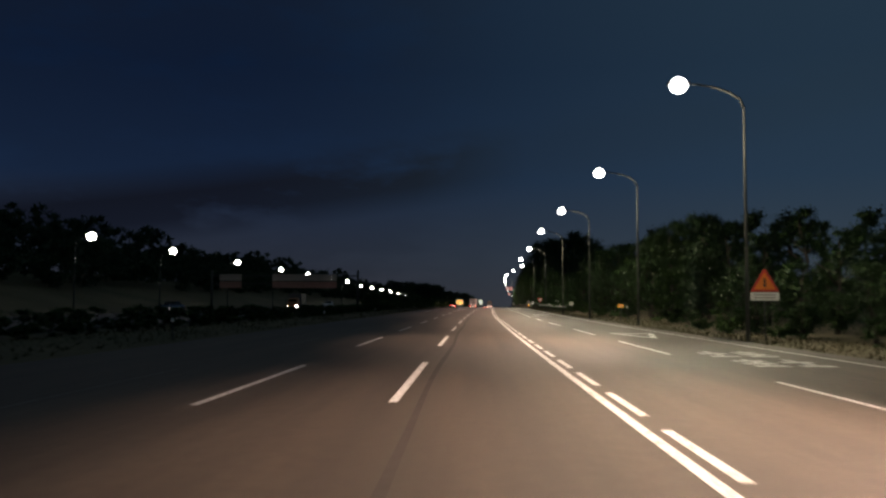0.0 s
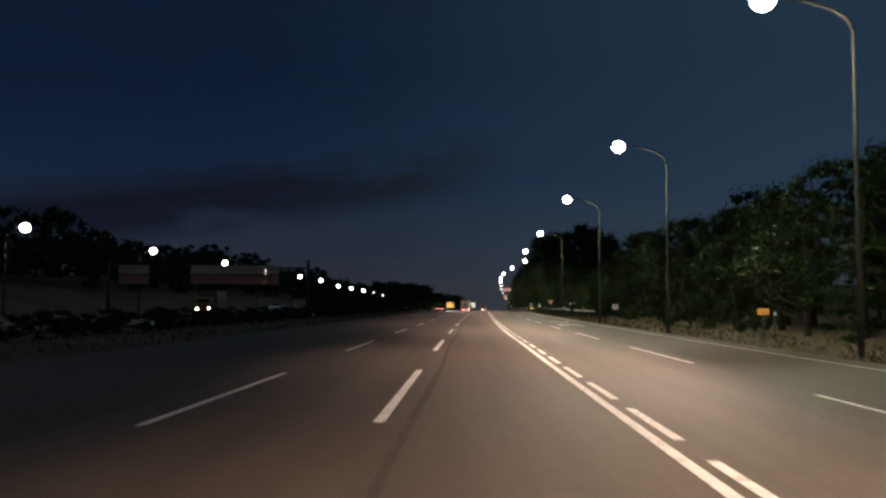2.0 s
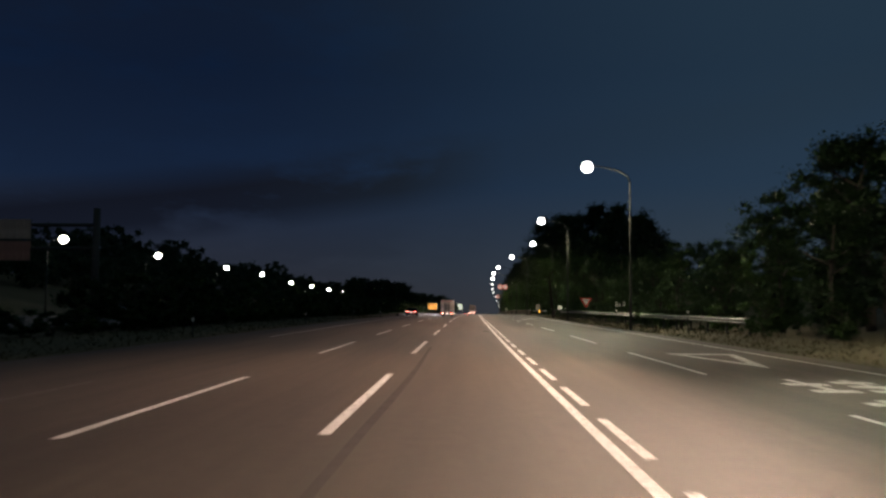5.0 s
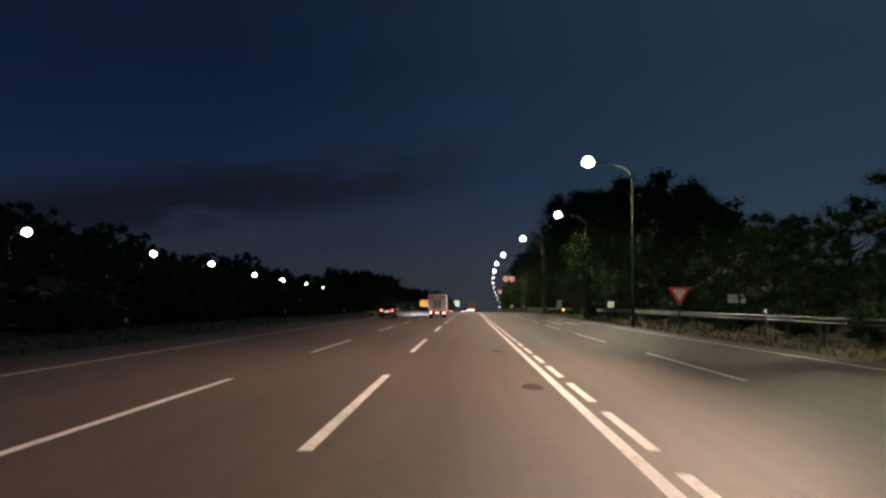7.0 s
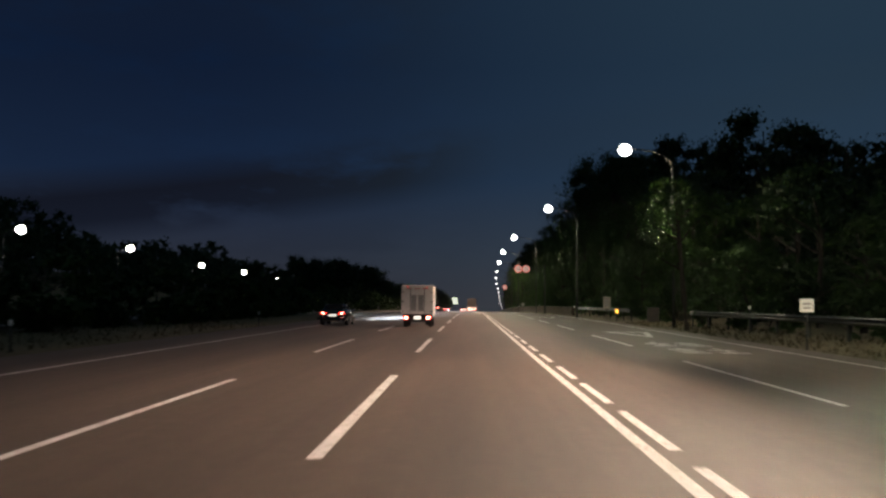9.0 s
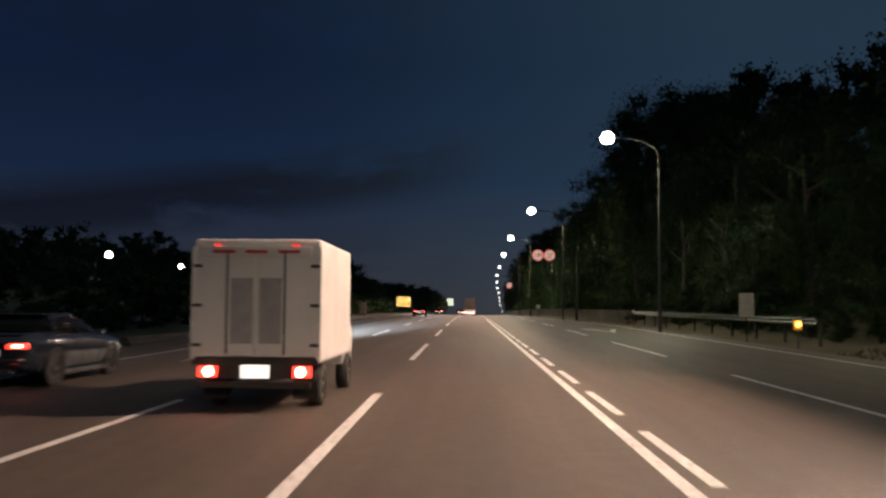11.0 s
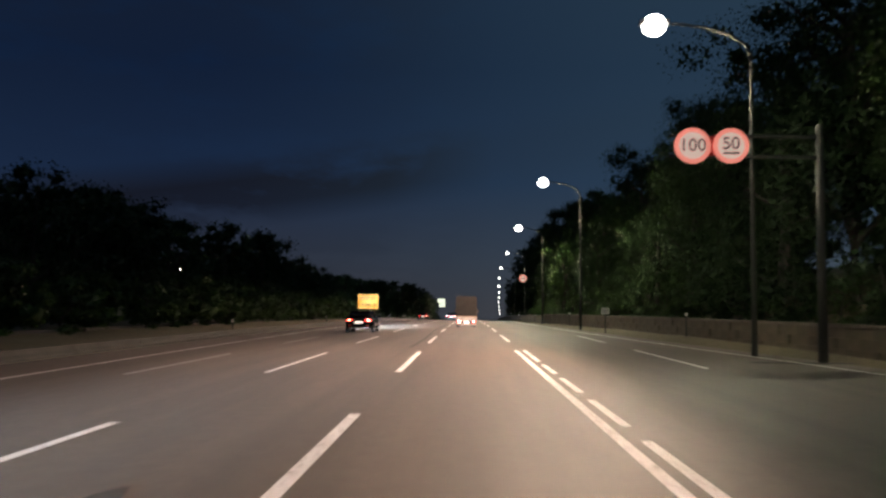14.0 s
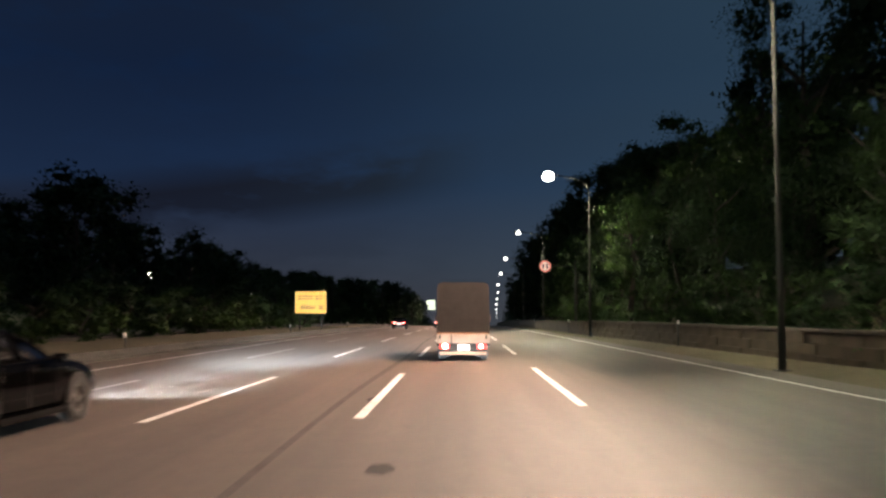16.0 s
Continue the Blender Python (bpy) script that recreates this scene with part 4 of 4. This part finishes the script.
def cargo_truck(m):
    """A small lorry with a tarpaulin over its low cargo bed."""
    t = thing("lorry", m, "small lorry with a tan tarpaulin cover and a white tailgate", "lorry")
    w, h, L = 1.84, 2.72, 4.2
    # the cover sags between its hoops
    secs = []
    for k in range(15):
        y = L * k / 14
        sag = 0.025 * (1 - math.cos(2 * math.pi * k / 2.0)) / 2 + 0.012 * math.sin(k * 1.9)
        ww = w / 2 - sag
        secs.append((y, [(ww - 0.005, 0.93), (ww, 1.3), (ww - 0.01 - sag, 1.9), (ww - 0.02, h - 0.20), (ww - 0.06, h - 0.06), (ww - 0.20, h - sag * 1.4)]))
    part("tarpaulin", loft(secs), M_CANVAS, t, "tan tarpaulin cover", smooth=True)
    for z in (1.5, 2.1):
        part("fold", tube([(-w / 2 + 0.06, 0.004, z), (0, 0.001, z - 0.03), (w / 2 - 0.06, 0.004, z + 0.01)], [0.008, 0.010, 0.008], 6), M_CANVAS, t)
    part("rear_hem", box((w - 0.08, 0.03, 0.05), (0, -0.014, 0.955), 0.012), M_BUMPER, t)
    part("bed", box((w, L, 0.10), (0, L / 2, 0.57), 0.02), M_CHASSIS, t)
    gate = part("tailgate", box((w - 0.02, 0.06, 0.31), (0, 0.0, 0.765), 0.02), M_TAILGATE, t, "dusty white tailgate")
    part("seam", box((0.03, 0.02, 0.28), (-0.40, -0.03, 0.765), 0.004), M_CHASSIS, gate)
    for x in (-0.80, 0.80):
        part("latch", box((0.06, 0.05, 0.14), (x, -0.045, 0.84), 0.012), M_STEEL, gate)
    for side in (-1, 1):
        part("side_board", box((0.05, L, 0.31), (side * (w / 2 - 0.026), L / 2, 0.765), 0.015), M_TAILGATE, t)
    part("frame_rail", box((0.7, 5.4, 0.16), (0, 2.8, 0.44), 0.02), M_CHASSIS, t)
    part("light_bar", box((1.66, 0.10, 0.22), (0, 0.06, 0.50), 0.015), M_CHASSIS, t)
    for side in (-1, 1):
        lamp = part("tail_lamp", box((0.34, 0.06, 0.16), (side * 0.64, -0.01, 0.50), 0.02), M_TAILDIM, t, "red tail lamp cluster")
        part("bulb", disc(0.085 if side < 0 else 0.065, 0.02, -0.045, 20, side * 0.62, 0.51), M_TAILHOT, lamp, "glowing round lens")
        part("mud_flap", box((0.40, 0.02, 0.26), (side * 0.66, 0.45, 0.25), 0.005), M_TYRE, t)
        for y in (1.15, 4.75):
            wheel(t, side * 0.74, y, 0.30, 0.22)
        part("mirror", box((0.15, 0.07, 0.28), (side * 1.05, 5.35, 1.42), 0.03), M_CHASSIS, t)
    part("number_plate", box((0.40, 0.015, 0.20), (0.02, -0.01, 0.47), 0.004), M_PLATEGLOW, t, "white number plate, glowing in place of a plate lamp")
    part("bumper", box((1.62, 0.09, 0.10), (0, -0.02, 0.27), 0.02), M_BUMPER, t, "rust-toned rear bumper")
    cab = loft([(4.28, [(0.80, 0.42), (0.85, 1.0), (0.79, 1.75), (0.66, 1.88)]), (5.1, [(0.82, 0.38), (0.86, 1.0), (0.79, 1.75), (0.66, 1.9)]), (5.65, [(0.82, 0.38), (0.84, 0.98), (0.71, 1.6), (0.62, 1.7)]), (5.9, [(0.78, 0.38), (0.80, 0.88), (0.69, 1.02), (0.58, 1.06)])])
    part("cab", cab, M_TRUCKWHITE, t, "white cab", smooth=True)
    part("windscreen", plate([(-0.66, 1.05), (0.66, 1.05), (0.58, 1.64), (-0.58, 1.64)], 0.03, 5.78), M_GLASS, t)
    return t


def box_truck(m, label="white box lorry with two rear doors and lit tail lamps", side_paint=M_TRUCKWHITE, cab_paint=M_TRUCKWHITE):
    """A box lorry with two rear doors."""
    t = thing("box_lorry", m, label, "lorry")
    w, h, L = 1.98, 2.62, 3.4
    part("cargo_box", box((w, L, h - 0.72), (0, L / 2 + 0.03, 0.72 + (h - 0.72) / 2), 0.09, 4), side_paint, t, smooth=True)
    for side in (-1, 1):
        door = part("rear_door", box((w / 2 - 0.07, 0.05, h - 1.02), (side * (w / 4 - 0.015), 0.005, 0.80 + (h - 0.95) / 2), 0.03, 2), M_TRUCKWHITE, t)
        part("inset_panel", box((0.34, 0.02, 1.0), (side * 0.22, -0.022, 1.52), 0.01), M_TRUCKGREY, door, "grey inset panel")
        part("lock_rod", tube([(side * 0.44, -0.05, 0.86), (side * 0.44, -0.05, 2.42)], [0.016, 0.016], 8), M_STEEL, door)
        for z in (1.0, 1.6, 2.2):
            part("hinge", box((0.14, 0.03, 0.05), (side * 0.90, -0.03, z), 0.008), M_STEEL, door)
        part("corner_post", box((0.07, 0.07, h - 0.9), (side * (w / 2 - 0.03), 0.0, 0.78 + (h - 0.9) / 2), 0.02), M_TRUCKWHITE, t)
        lamp = part("tail_lamp", box((0.28, 0.06, 0.16), (side * 0.72, -0.02, 0.60), 0.02), M_TAIL, t, "lit red tail lamp")
        part("bulb", disc(0.075, 0.02, -0.055, 20, side * 0.70, 0.60), M_TAILHOT, lamp)
        part("top_lamp", box((0.10, 0.03, 0.04), (side * 0.6, -0.03, h - 0.1), 0.01), M_TAILDIM, t)
        for y in (0.95, 4.1):
            wheel(t, side * 0.78, y, 0.34, 0.22)
        part("mud_flap", box((0.40, 0.02, 0.30), (side * 0.70, 0.40, 0.30), 0.005), M_TYRE, t)
        part("mirror", box((0.14, 0.07, 0.26), (side * 1.08, 4.7, 1.55), 0.03), M_CHASSIS, t)
    part("header", box((w - 0.3, 0.05, 0.16), (0, -0.015, h - 0.2), 0.02), M_TRUCKWHITE, t)
    for x in (-0.5, 0, 0.5):
        part("marking_bar", box((0.34, 0.012, 0.05), (x, -0.044, h - 0.2), 0.003), M_RED, t)
    part("sill", box((w - 0.06, 0.12, 0.12), (0, 0.04, 0.76), 0.02), M_CHASSIS, t)
    part("light_bar", box((1.7, 0.06, 0.22), (0, 0.03, 0.60), 0.015), M_CHASSIS, t)
    part("number_plate", box((0.44, 0.015, 0.20), (0, -0.012, 0.60), 0.004), M_PLATEGLOW, t, "white number plate, glowing in place of a plate lamp")
    part("bumper", box((1.7, 0.08, 0.10), (0, 0.0, 0.40), 0.02), M_CHASSIS, t)
    part("frame_rail", box((0.75, 4.8, 0.18), (0, 2.5, 0.55), 0.02), M_CHASSIS, t)
    cab = loft([(3.55, [(0.80, 0.5), (0.86, 1.1), (0.80, 1.75), (0.66, 1.9)]), (4.3, [(0.82, 0.45), (0.87, 1.1), (0.79, 1.78), (0.66, 1.92)]), (4.9, [(0.82, 0.45), (0.85, 1.05), (0.70, 1.66), (0.6, 1.76)]), (5.12, [(0.78, 0.45), (0.8, 0.98), (0.68, 1.1), (0.58, 1.14)])])
    part("cab", cab, cab_paint, t, smooth=True)
    part("windscreen", plate([(-0.66, 1.12), (0.66, 1.12), (0.58, 1.70), (-0.58, 1.70)], 0.03, 5.0), M_GLASS, t)
    for side in (-1, 1):
        part("headlamp", box((0.26, 0.06, 0.16), (side * 0.62, 5.12, 0.72), 0.03), M_HEADLAMP, t, "lit headlamp")
    return t


cargo_truck(at(371.7, 1.66))
lorry = box_truck(at(243.0, -1.6))
head_lights(lorry, 0.62, 5.2, 0.72, 150000.0, -7.0, 0.62, 2.6, 8.0)
blue_car = sedan(at(246.0, -7.4), M_CARGREY, "dark blue saloon car with lit red tail lamps", beams=True)
head_lights(blue_car, 0.58, 4.90, 0.64, HEADLIGHT_WATTS * 9.0, 2.2, 0.58, 2.5, 4.6)
black_car = sedan(at(350.75, -5.2), M_CARBLACK, "glossy black saloon car with its headlamps on", beams=True)
head_lights(black_car, 0.58, 4.90, 0.64, HEADLIGHT_WATTS * 1.2, 0.8, 0.98, 3.8, 7.0)
head_lights(black_car, 0.58, 4.90, 0.64, 50000.0, 0.4, 1.9, 5.6, 5.0)
head_lights(black_car, 0.58, 4.90, 0.64, 9500.0, 0.4, 5.0, 16.0, 4.0)
# added upward spot on the notice board, in place of its sheeting's retroreflection
head_lights(black_car, 0.58, 4.90, 0.64, 240000.0, -3.25, -0.86, 6.0, 1.2, (-1,))
sedan(at(452.0, -6.4), M_CARBLACK, "dark saloon car with lit red tail lamps far ahead", beams=False)
sedan(at(470.0, -1.7), M_CARBLACK, "black saloon car far ahead with lit tail lamps", beams=False)
# oncoming traffic on the opposite carriageway
box_truck(at(139.5, -27.0, 0.38, 180), "dull orange lorry with a dark grey box and lit headlamps", M_LORRYGREY, M_LORRYORANGE)
for s, u, paint, label in ((186.0, -30.5, M_CARWHITE, "white saloon car on the opposite carriageway"), (104.0, -34.0, M_CARGREY, "dark saloon car on the opposite carriageway"), (226.0, -27.0, M_CARBLACK, "black saloon car on the opposite carriageway")):
    c = sedan(at(s, u, 0.38, 180), paint, label, "oncoming cars")
    for o in c.children:
        if o.name.startswith("headlamp"):
            o.data.materials[0] = M_HEADLAMP


# ---- trees ----
def leaf_cloud(rnd, centres, sizes, per, leaf, core=2.5):
    """Many small leaf blades in clumps, as arrays of vertices and triangles."""
    c = np.repeat(np.array(centres), per, axis=0)
    r = np.repeat(np.array(sizes), per)
    n = len(c)
    d = rnd.normal(size=(n, 3))
    d /= np.linalg.norm(d, axis=1)[:, None]
    p = c + d * (r * rnd.uniform(0.35, 1.0, n) ** 0.6)[:, None] * np.array([1.0, 1.0, 0.72])
    a = rnd.normal(size=(n, 3))
    a /= np.linalg.norm(a, axis=1)[:, None]
    b = np.cross(a, rnd.normal(size=(n, 3)))
    b /= np.linalg.norm(b, axis=1)[:, None]
    k = leaf * rnd.uniform(0.6, 1.3, n)[:, None]
    # the inner leaves stand for whole sprays, so that the crown is dense within
    inner = rnd.uniform(0, 1, n) < 0.30
    p[inner] = c[inner] + (p[inner] - c[inner]) * 0.45
    k[inner] *= core
    v = np.stack([p - a * k, p + a * k * 0.4 + b * k * 0.6, p + a * k * 0.4 - b * k * 0.6], 1).reshape(-1, 3)
    f = np.arange(3 * n).reshape(-1, 3)
    return v, f


def crown_clumps(rnd, height, spread, clumps, low=0.25, cone=False):
    """Clump centres of an uneven crown: lobes on limbs, gaps between."""
    lobes = [(rnd.uniform(0, 6.28), rnd.uniform(low + 0.08, 0.92)) for _ in range(15)]
    out, size = [], []
    for _ in range(clumps):
        a, z = lobes[rnd.integers(len(lobes))]
        z = float(np.clip(z + rnd.normal() * 0.08, low, 0.93))
        wide = (1.0 - z) * 1.25 if cone else math.sin(math.pi * min(max((z - low) / (1.06 - low), 0.04), 1.0)) ** 0.55
        rr = spread * wide * rnd.uniform(0.2, 0.95)
        ang = a + rnd.normal() * 0.55
        out.append((rr * math.cos(ang), rr * math.sin(ang), z * height))
        size.append(spread * rnd.uniform(0.20, 0.38))
    return out, size


def tree_kind(seed, height, spread, clumps, per, leaf, leaf_mat, low, cone=False, core=2.5):
    """Mesh data of one kind of tree: a tapered trunk with limbs, and a crown."""
    rnd = np.random.default_rng(seed)
    bm = tube([(0, 0, -0.4), (0.05, 0.02, height * 0.2), (rnd.normal() * 0.25, rnd.normal() * 0.25, height * 0.55), (rnd.normal() * 0.3, 0, height * 0.86)],
              [0.034 * height * 0.75, 0.021 * height, 0.014 * height, 0.004 * height], 8)
    for k in range(7):
        z = height * rnd.uniform(low * 0.9, 0.7)
        a = 2.4 * k + rnd.normal() * 0.3
        reach = spread * rnd.uniform(0.35, 0.6) * (0.6 if cone else 1.0)
        join_into(bm, tube([(0, 0, z), (reach * 0.5 * math.cos(a), reach * 0.5 * math.sin(a), z + reach * 0.3), (reach * math.cos(a), reach * math.sin(a), z + reach * (0.2 if cone else 0.75))],
                           [0.010 * height, 0.007 * height, 0.002 * height], 6))
    trunk = bpy.data.meshes.new("trunk")
    bm.to_mesh(trunk)
    bm.free()
    trunk.materials.append(M_BARK)
    centres, sizes = crown_clumps(rnd, height, spread, clumps, low, cone)
    v, f = leaf_cloud(rnd, centres, sizes, per, leaf, core)
    crown = mesh_of("crown", v, f, leaf_mat, True)
    # the blades of a clump turn outwards from it
    mid = np.repeat(np.array(centres) * np.array([0.7, 0.7, 0.9]), per * 3, axis=0)
    d = v - mid
    crown.normals_split_custom_set_from_vertices((d / np.maximum(np.linalg.norm(d, axis=1), 1e-4)[:, None]).tolist())
    return trunk, crown


KINDS = [tree_kind(11, 10.0, 3.6, 62, 92, 0.094, M_LEAF[0], 0.07), tree_kind(12, 10.0, 3.1, 58, 92, 0.09, M_LEAF[1], 0.09), tree_kind(13, 10.0, 4.1, 68, 92, 0.097, M_LEAF[0], 0.06),
         tree_kind(14, 10.0, 2.9, 58, 92, 0.09, M_LEAF[1], 0.06), tree_kind(15, 10.0, 2.7, 60, 92, 0.094, M_LEAF[2], 0.08, True), tree_kind(16, 10.0, 3.4, 60, 92, 0.09, M_LEAF[2], 0.08)]
# the tall ones beside the road are finer
TALL_KINDS = [tree_kind(51, 10.0, 3.6, 66, 250, 0.052, M_LEAF[0], 0.06, core=2.3), tree_kind(52, 10.0, 3.1, 62, 250, 0.050, M_LEAF[1], 0.06, core=2.3), tree_kind(53, 10.0, 4.0, 70, 250, 0.053, M_LEAF[0], 0.05, core=2.3)]
FAR_KINDS = [tree_kind(41, 10.0, 3.6, 60, 70, 0.135, M_LEAF[0], 0.08), tree_kind(42, 10.0, 3.9, 60, 70, 0.14, M_LEAF[2], 0.08), tree_kind(43, 10.0, 3.0, 56, 70, 0.13, M_LEAF[0], 0.08)]
SHRUBS = [tree_kind(21, 2.6, 1.7, 22, 70, 0.092, M_LEAF[1], 0.06), tree_kind(22, 2.2, 1.4, 20, 70, 0.086, M_LEAF[0], 0.06)]
BUSHES = [tree_kind(23, 4.0, 2.3, 30, 120, 0.060, M_LEAF[0], 0.03, core=2.3), tree_kind(24, 4.0, 2.0, 28, 120, 0.057, M_LEAF[1], 0.03, core=2.3)]
TREE_LABELS = ["broad-leaved tree with a dense dark green crown on the bank", "slender light green tree leaning over the bank", "wide dark tree in the roadside wood",
               "tall narrow leafy tree in the roadside wood", "dark conical pine among the roadside trees", "dark pine with an uneven crown"]


def plant(kind, s, u, height, tall, turn, name, label, category, group, widen=1.0):
    trunk, crown = kind
    t = thing(name, at(s, u, ground_height(s, u) - 0.05, turn), label, category, group)
    k = 0.9 * height / tall
    t.scale = (k * widen, k * widen, k)
    part("trunk", trunk, None, t)
    part("crown", crown, None, t)
    return t


# a light green tree that leans out over the shoulder beside a lamp
LEANING = tree_kind(61, 10.0, 2.6, 52, 150, 0.062, M_LEAF[1], 0.36, core=2.0)
leaning = plant(LEANING, 241.0, 14.7, 10.6, 10.0, 40.0, "tree", "slender light green tree leaning over the guard rail", "tree", "trees on the wooded bank")
leaning.rotation_euler.rotate_axis("Y", -0.16)
plant(LEANING, 404.0, 13.6, 11.5, 10.0, 150.0, "tree", "slender light green tree behind the low wall", "tree", "trees on the wooded bank")

pick = random.Random(5)
# the wooded bank on the right
s = 20.0
while s < 640:
    top = wood_top(s)
    far = s > 470
    rows = [(19.5, 0.60), (22.8, 1.0), (27.5, 1.06)]
    if 250 < s < 345:
        rows.append((35.0, 2.0))
    for u, share in rows:
        uu = u + pick.uniform(-1.5, 1.5) - (2.0 if s > 330 else 0.0)
        ss = s + pick.uniform(-3, 3)
        goal = top * share if share < 1.5 else float(np.interp(ss, [250, 258, 275, 290, 315, 345], [13, 16, 21, 25, 29, 29]))
        h = max(3.0, goal * pick.uniform(0.86, 1.10) - ground_height(ss, uu))
        i = pick.choice((0, 0, 1, 2, 2, 3, 4) if u < 30 else (0, 2, 4, 5))
        kind = FAR_KINDS[i % 3] if far or u > 25 else TALL_KINDS[i % 3] if 262 < s < 400 else KINDS[i]
        plant(kind, ss, uu, h, 10.0, pick.uniform(0, 360), "tree", TREE_LABELS[i], "tree", "trees on the wooded bank", pick.uniform(0.9, 1.15) * (1.25 if h < 8 else 0.92))
    s += 7.0 if not far else 10.0
for k in range(80):
    ss = 24 + k * 4.9 + pick.uniform(-3, 3)
    uu = shoulder(ss) + 3.4 + pick.uniform(-0.6, 1.4)
    plant(SHRUBS[k % 2], ss, uu, pick.uniform(1.1, 2.4), 2.6 if k % 2 == 0 else 2.2, pick.uniform(0, 360), "shrub", "low leafy shrub on the dry verge", "shrub", "shrubs on the verge")
# undergrowth fills the wood's edge above the wall
for k in range(44):
    ss = 262 + k * 4.6 + pick.uniform(-1.2, 1.2)
    uu = shoulder(ss) + 4.6 + pick.uniform(-0.5, 1.0)
    plant(BUSHES[k % 2], ss, uu, pick.uniform(3.4, 4.8), 4.0, pick.uniform(0, 360), "shrub", "tall dark bush at the edge of the wood", "shrub", "bushes at the edge of the wood", pick.uniform(0.9, 1.2))
# the trees on the left past the bend, and low growth on the strip between the roads
s = 326.0
while s < 470:
    top = float(np.interp(s, [325, 345, 355, 384, 402, 419, 432, 442, 470], [8.0, 10.0, 10.6, 11.0, 10.3, 9.9, 9.2, 6.0, 6.0]))
    for u in (-23.0, -30.0):
        uu, ss = u + pick.uniform(-1.6, 1.6), s + pick.uniform(-3, 3)
        i = pick.choice((0, 1, 2))
        plant(FAR_KINDS[i], ss, uu, top * pick.uniform(0.92, 1.12), 10.0, pick.uniform(0, 360), "tree", "dark leafy tree on the strip between the roads", "tree", "trees between the roads", pick.uniform(0.9, 1.25))
    s += 6.5
for k in range(44):
    ss, uu = 545 + pick.uniform(0, 60), -10.0 - 1.25 * k + pick.uniform(-1.0, 1.0)
    i = pick.choice((0, 1, 2))
    plant(FAR_KINDS[i], ss, uu, float(np.interp(uu, [-60, -36, -23, -15, -12, -9], [17.5, 16.0, 14.6, 12.2, 10.0, 7.0])) * pick.uniform(0.92, 1.06), 10.0, pick.uniform(0, 360), "tree", "dark tall tree in the wood at the bend", "tree", "trees in the wood at the bend", pick.uniform(1.0, 1.3))
for k in range(116):
    ss, uu = 12 + k * 2.3 + pick.uniform(-0.5, 0.5), -16.7 + pick.uniform(-0.3, 0.3)
    plant(SHRUBS[k % 2], ss, uu, pick.uniform(1.15, 1.5), 2.6 if k % 2 == 0 else 2.2, pick.uniform(0, 360), "shrub", "dark clipped shrub in the hedge between the roads", "shrub", "shrubs between the roads", 1.5)
for k in range(76):
    ss, uu = 148 + k * 4.1 + pick.uniform(-1.0, 1.0), -17.0 - (1.5 if k > 38 else 0.0) + pick.uniform(-0.6, 0.6)
    plant(SHRUBS[(k + 1) % 2], ss, uu, pick.uniform(2.6, 3.9), 2.6 if k % 2 else 2.2, pick.uniform(0, 360), "shrub", "tall dark bush on the strip between the roads", "shrub", "tall bushes between the roads", pick.uniform(1.1, 1.5))

# the far wood on the rise beyond the opposite carriageway, and the wood at the road's end
rng = np.random.default_rng(77)
vs, fs, count = [], [], 0


def far_tree(s, u, base, height, spread):
    global count
    c, z = crown_clumps(rng, height, spread, 26, 0.12)
    v, f = leaf_cloud(rng, c, z, 26, 0.34)
    x, y, q = xyz(s, u, base)
    vs.append(v + np.array([float(x), float(y), float(q)]))
    fs.append(f + count)
    count += len(v)


s = 40.0
while s < 760:
    for u in (-66.0, -76.0, -88.0):
        uu, ss = u + rng.uniform(-3, 3), s + rng.uniform(-3, 3)
        top = 16.8 + 2.0 * math.sin(ss * 0.045) + 1.5 * math.sin(ss * 0.13 + 1)
        base = ground_height(ss, uu)
        far_tree(ss, uu, base - 0.3, max(5.0, (top if u < -70 else top * 0.72) * rng.uniform(0.94, 1.06) - base), 5.2)
    s += 6.5
for k in range(150):
    ss, uu = 1010 + rng.uniform(0, 130), rng.uniform(-190, 190)
    far_tree(ss, uu, -0.5, rng.uniform(9, 15), 6.0)
for k in range(130):
    side = -1 if k % 2 else 1
    ss = 640 + rng.uniform(0, 380)
    uu = side * rng.uniform(20, 36) - (10 if side < 0 else 0)
    far_tree(ss, uu, ground_height(ss, uu) - 0.3, rng.uniform(9, 13), 5.0)
far_wood = new("far_wood", mesh_of("far_wood", np.concatenate(vs), np.concatenate(fs), M_LEAF[2]))
tagged(far_wood, "dark wooded skyline of many trees beyond the road", "trees", kind="stuff")

# dry grass on the verges
rng = np.random.default_rng(31)
n = 26000
ss = rng.uniform(6, 470, n)
side = rng.uniform(0, 1, n) < 0.68
uu = np.where(side, np.array([shoulder(v) for v in ss]) + 0.15 + rng.uniform(0, 1, n) ** 1.4 * 4.6, -12.0 - rng.uniform(0, 1, n) ** 1.2 * 4.5)
keep = ~((side & (ss > 262)) | (~side & (ss > 250)))
ss, uu = ss[keep], uu[keep]
n = len(ss)
hh = np.array([ground_height(a, b) for a, b in zip(ss, uu)])
x, y, z = xyz(ss, uu, hh - 0.02)
p = np.stack([x, y, z], -1)
a = rng.uniform(0, 6.28, n)
wide = np.stack([np.cos(a), np.sin(a), 0 * a], -1) * rng.uniform(0.02, 0.06, n)[:, None]
lean = np.stack([rng.normal(size=n) * 0.12, rng.normal(size=n) * 0.12, rng.uniform(0.06, 0.26, n)], -1)
v = np.stack([p - wide, p + wide, p + lean], 1).reshape(-1, 3)
grass = new("verge_grass", mesh_of("verge_grass", v, np.arange(3 * n).reshape(-1, 3), M_GRASS))
tagged(grass, "dry yellowish grass blades along the verges", "grass", kind="stuff")
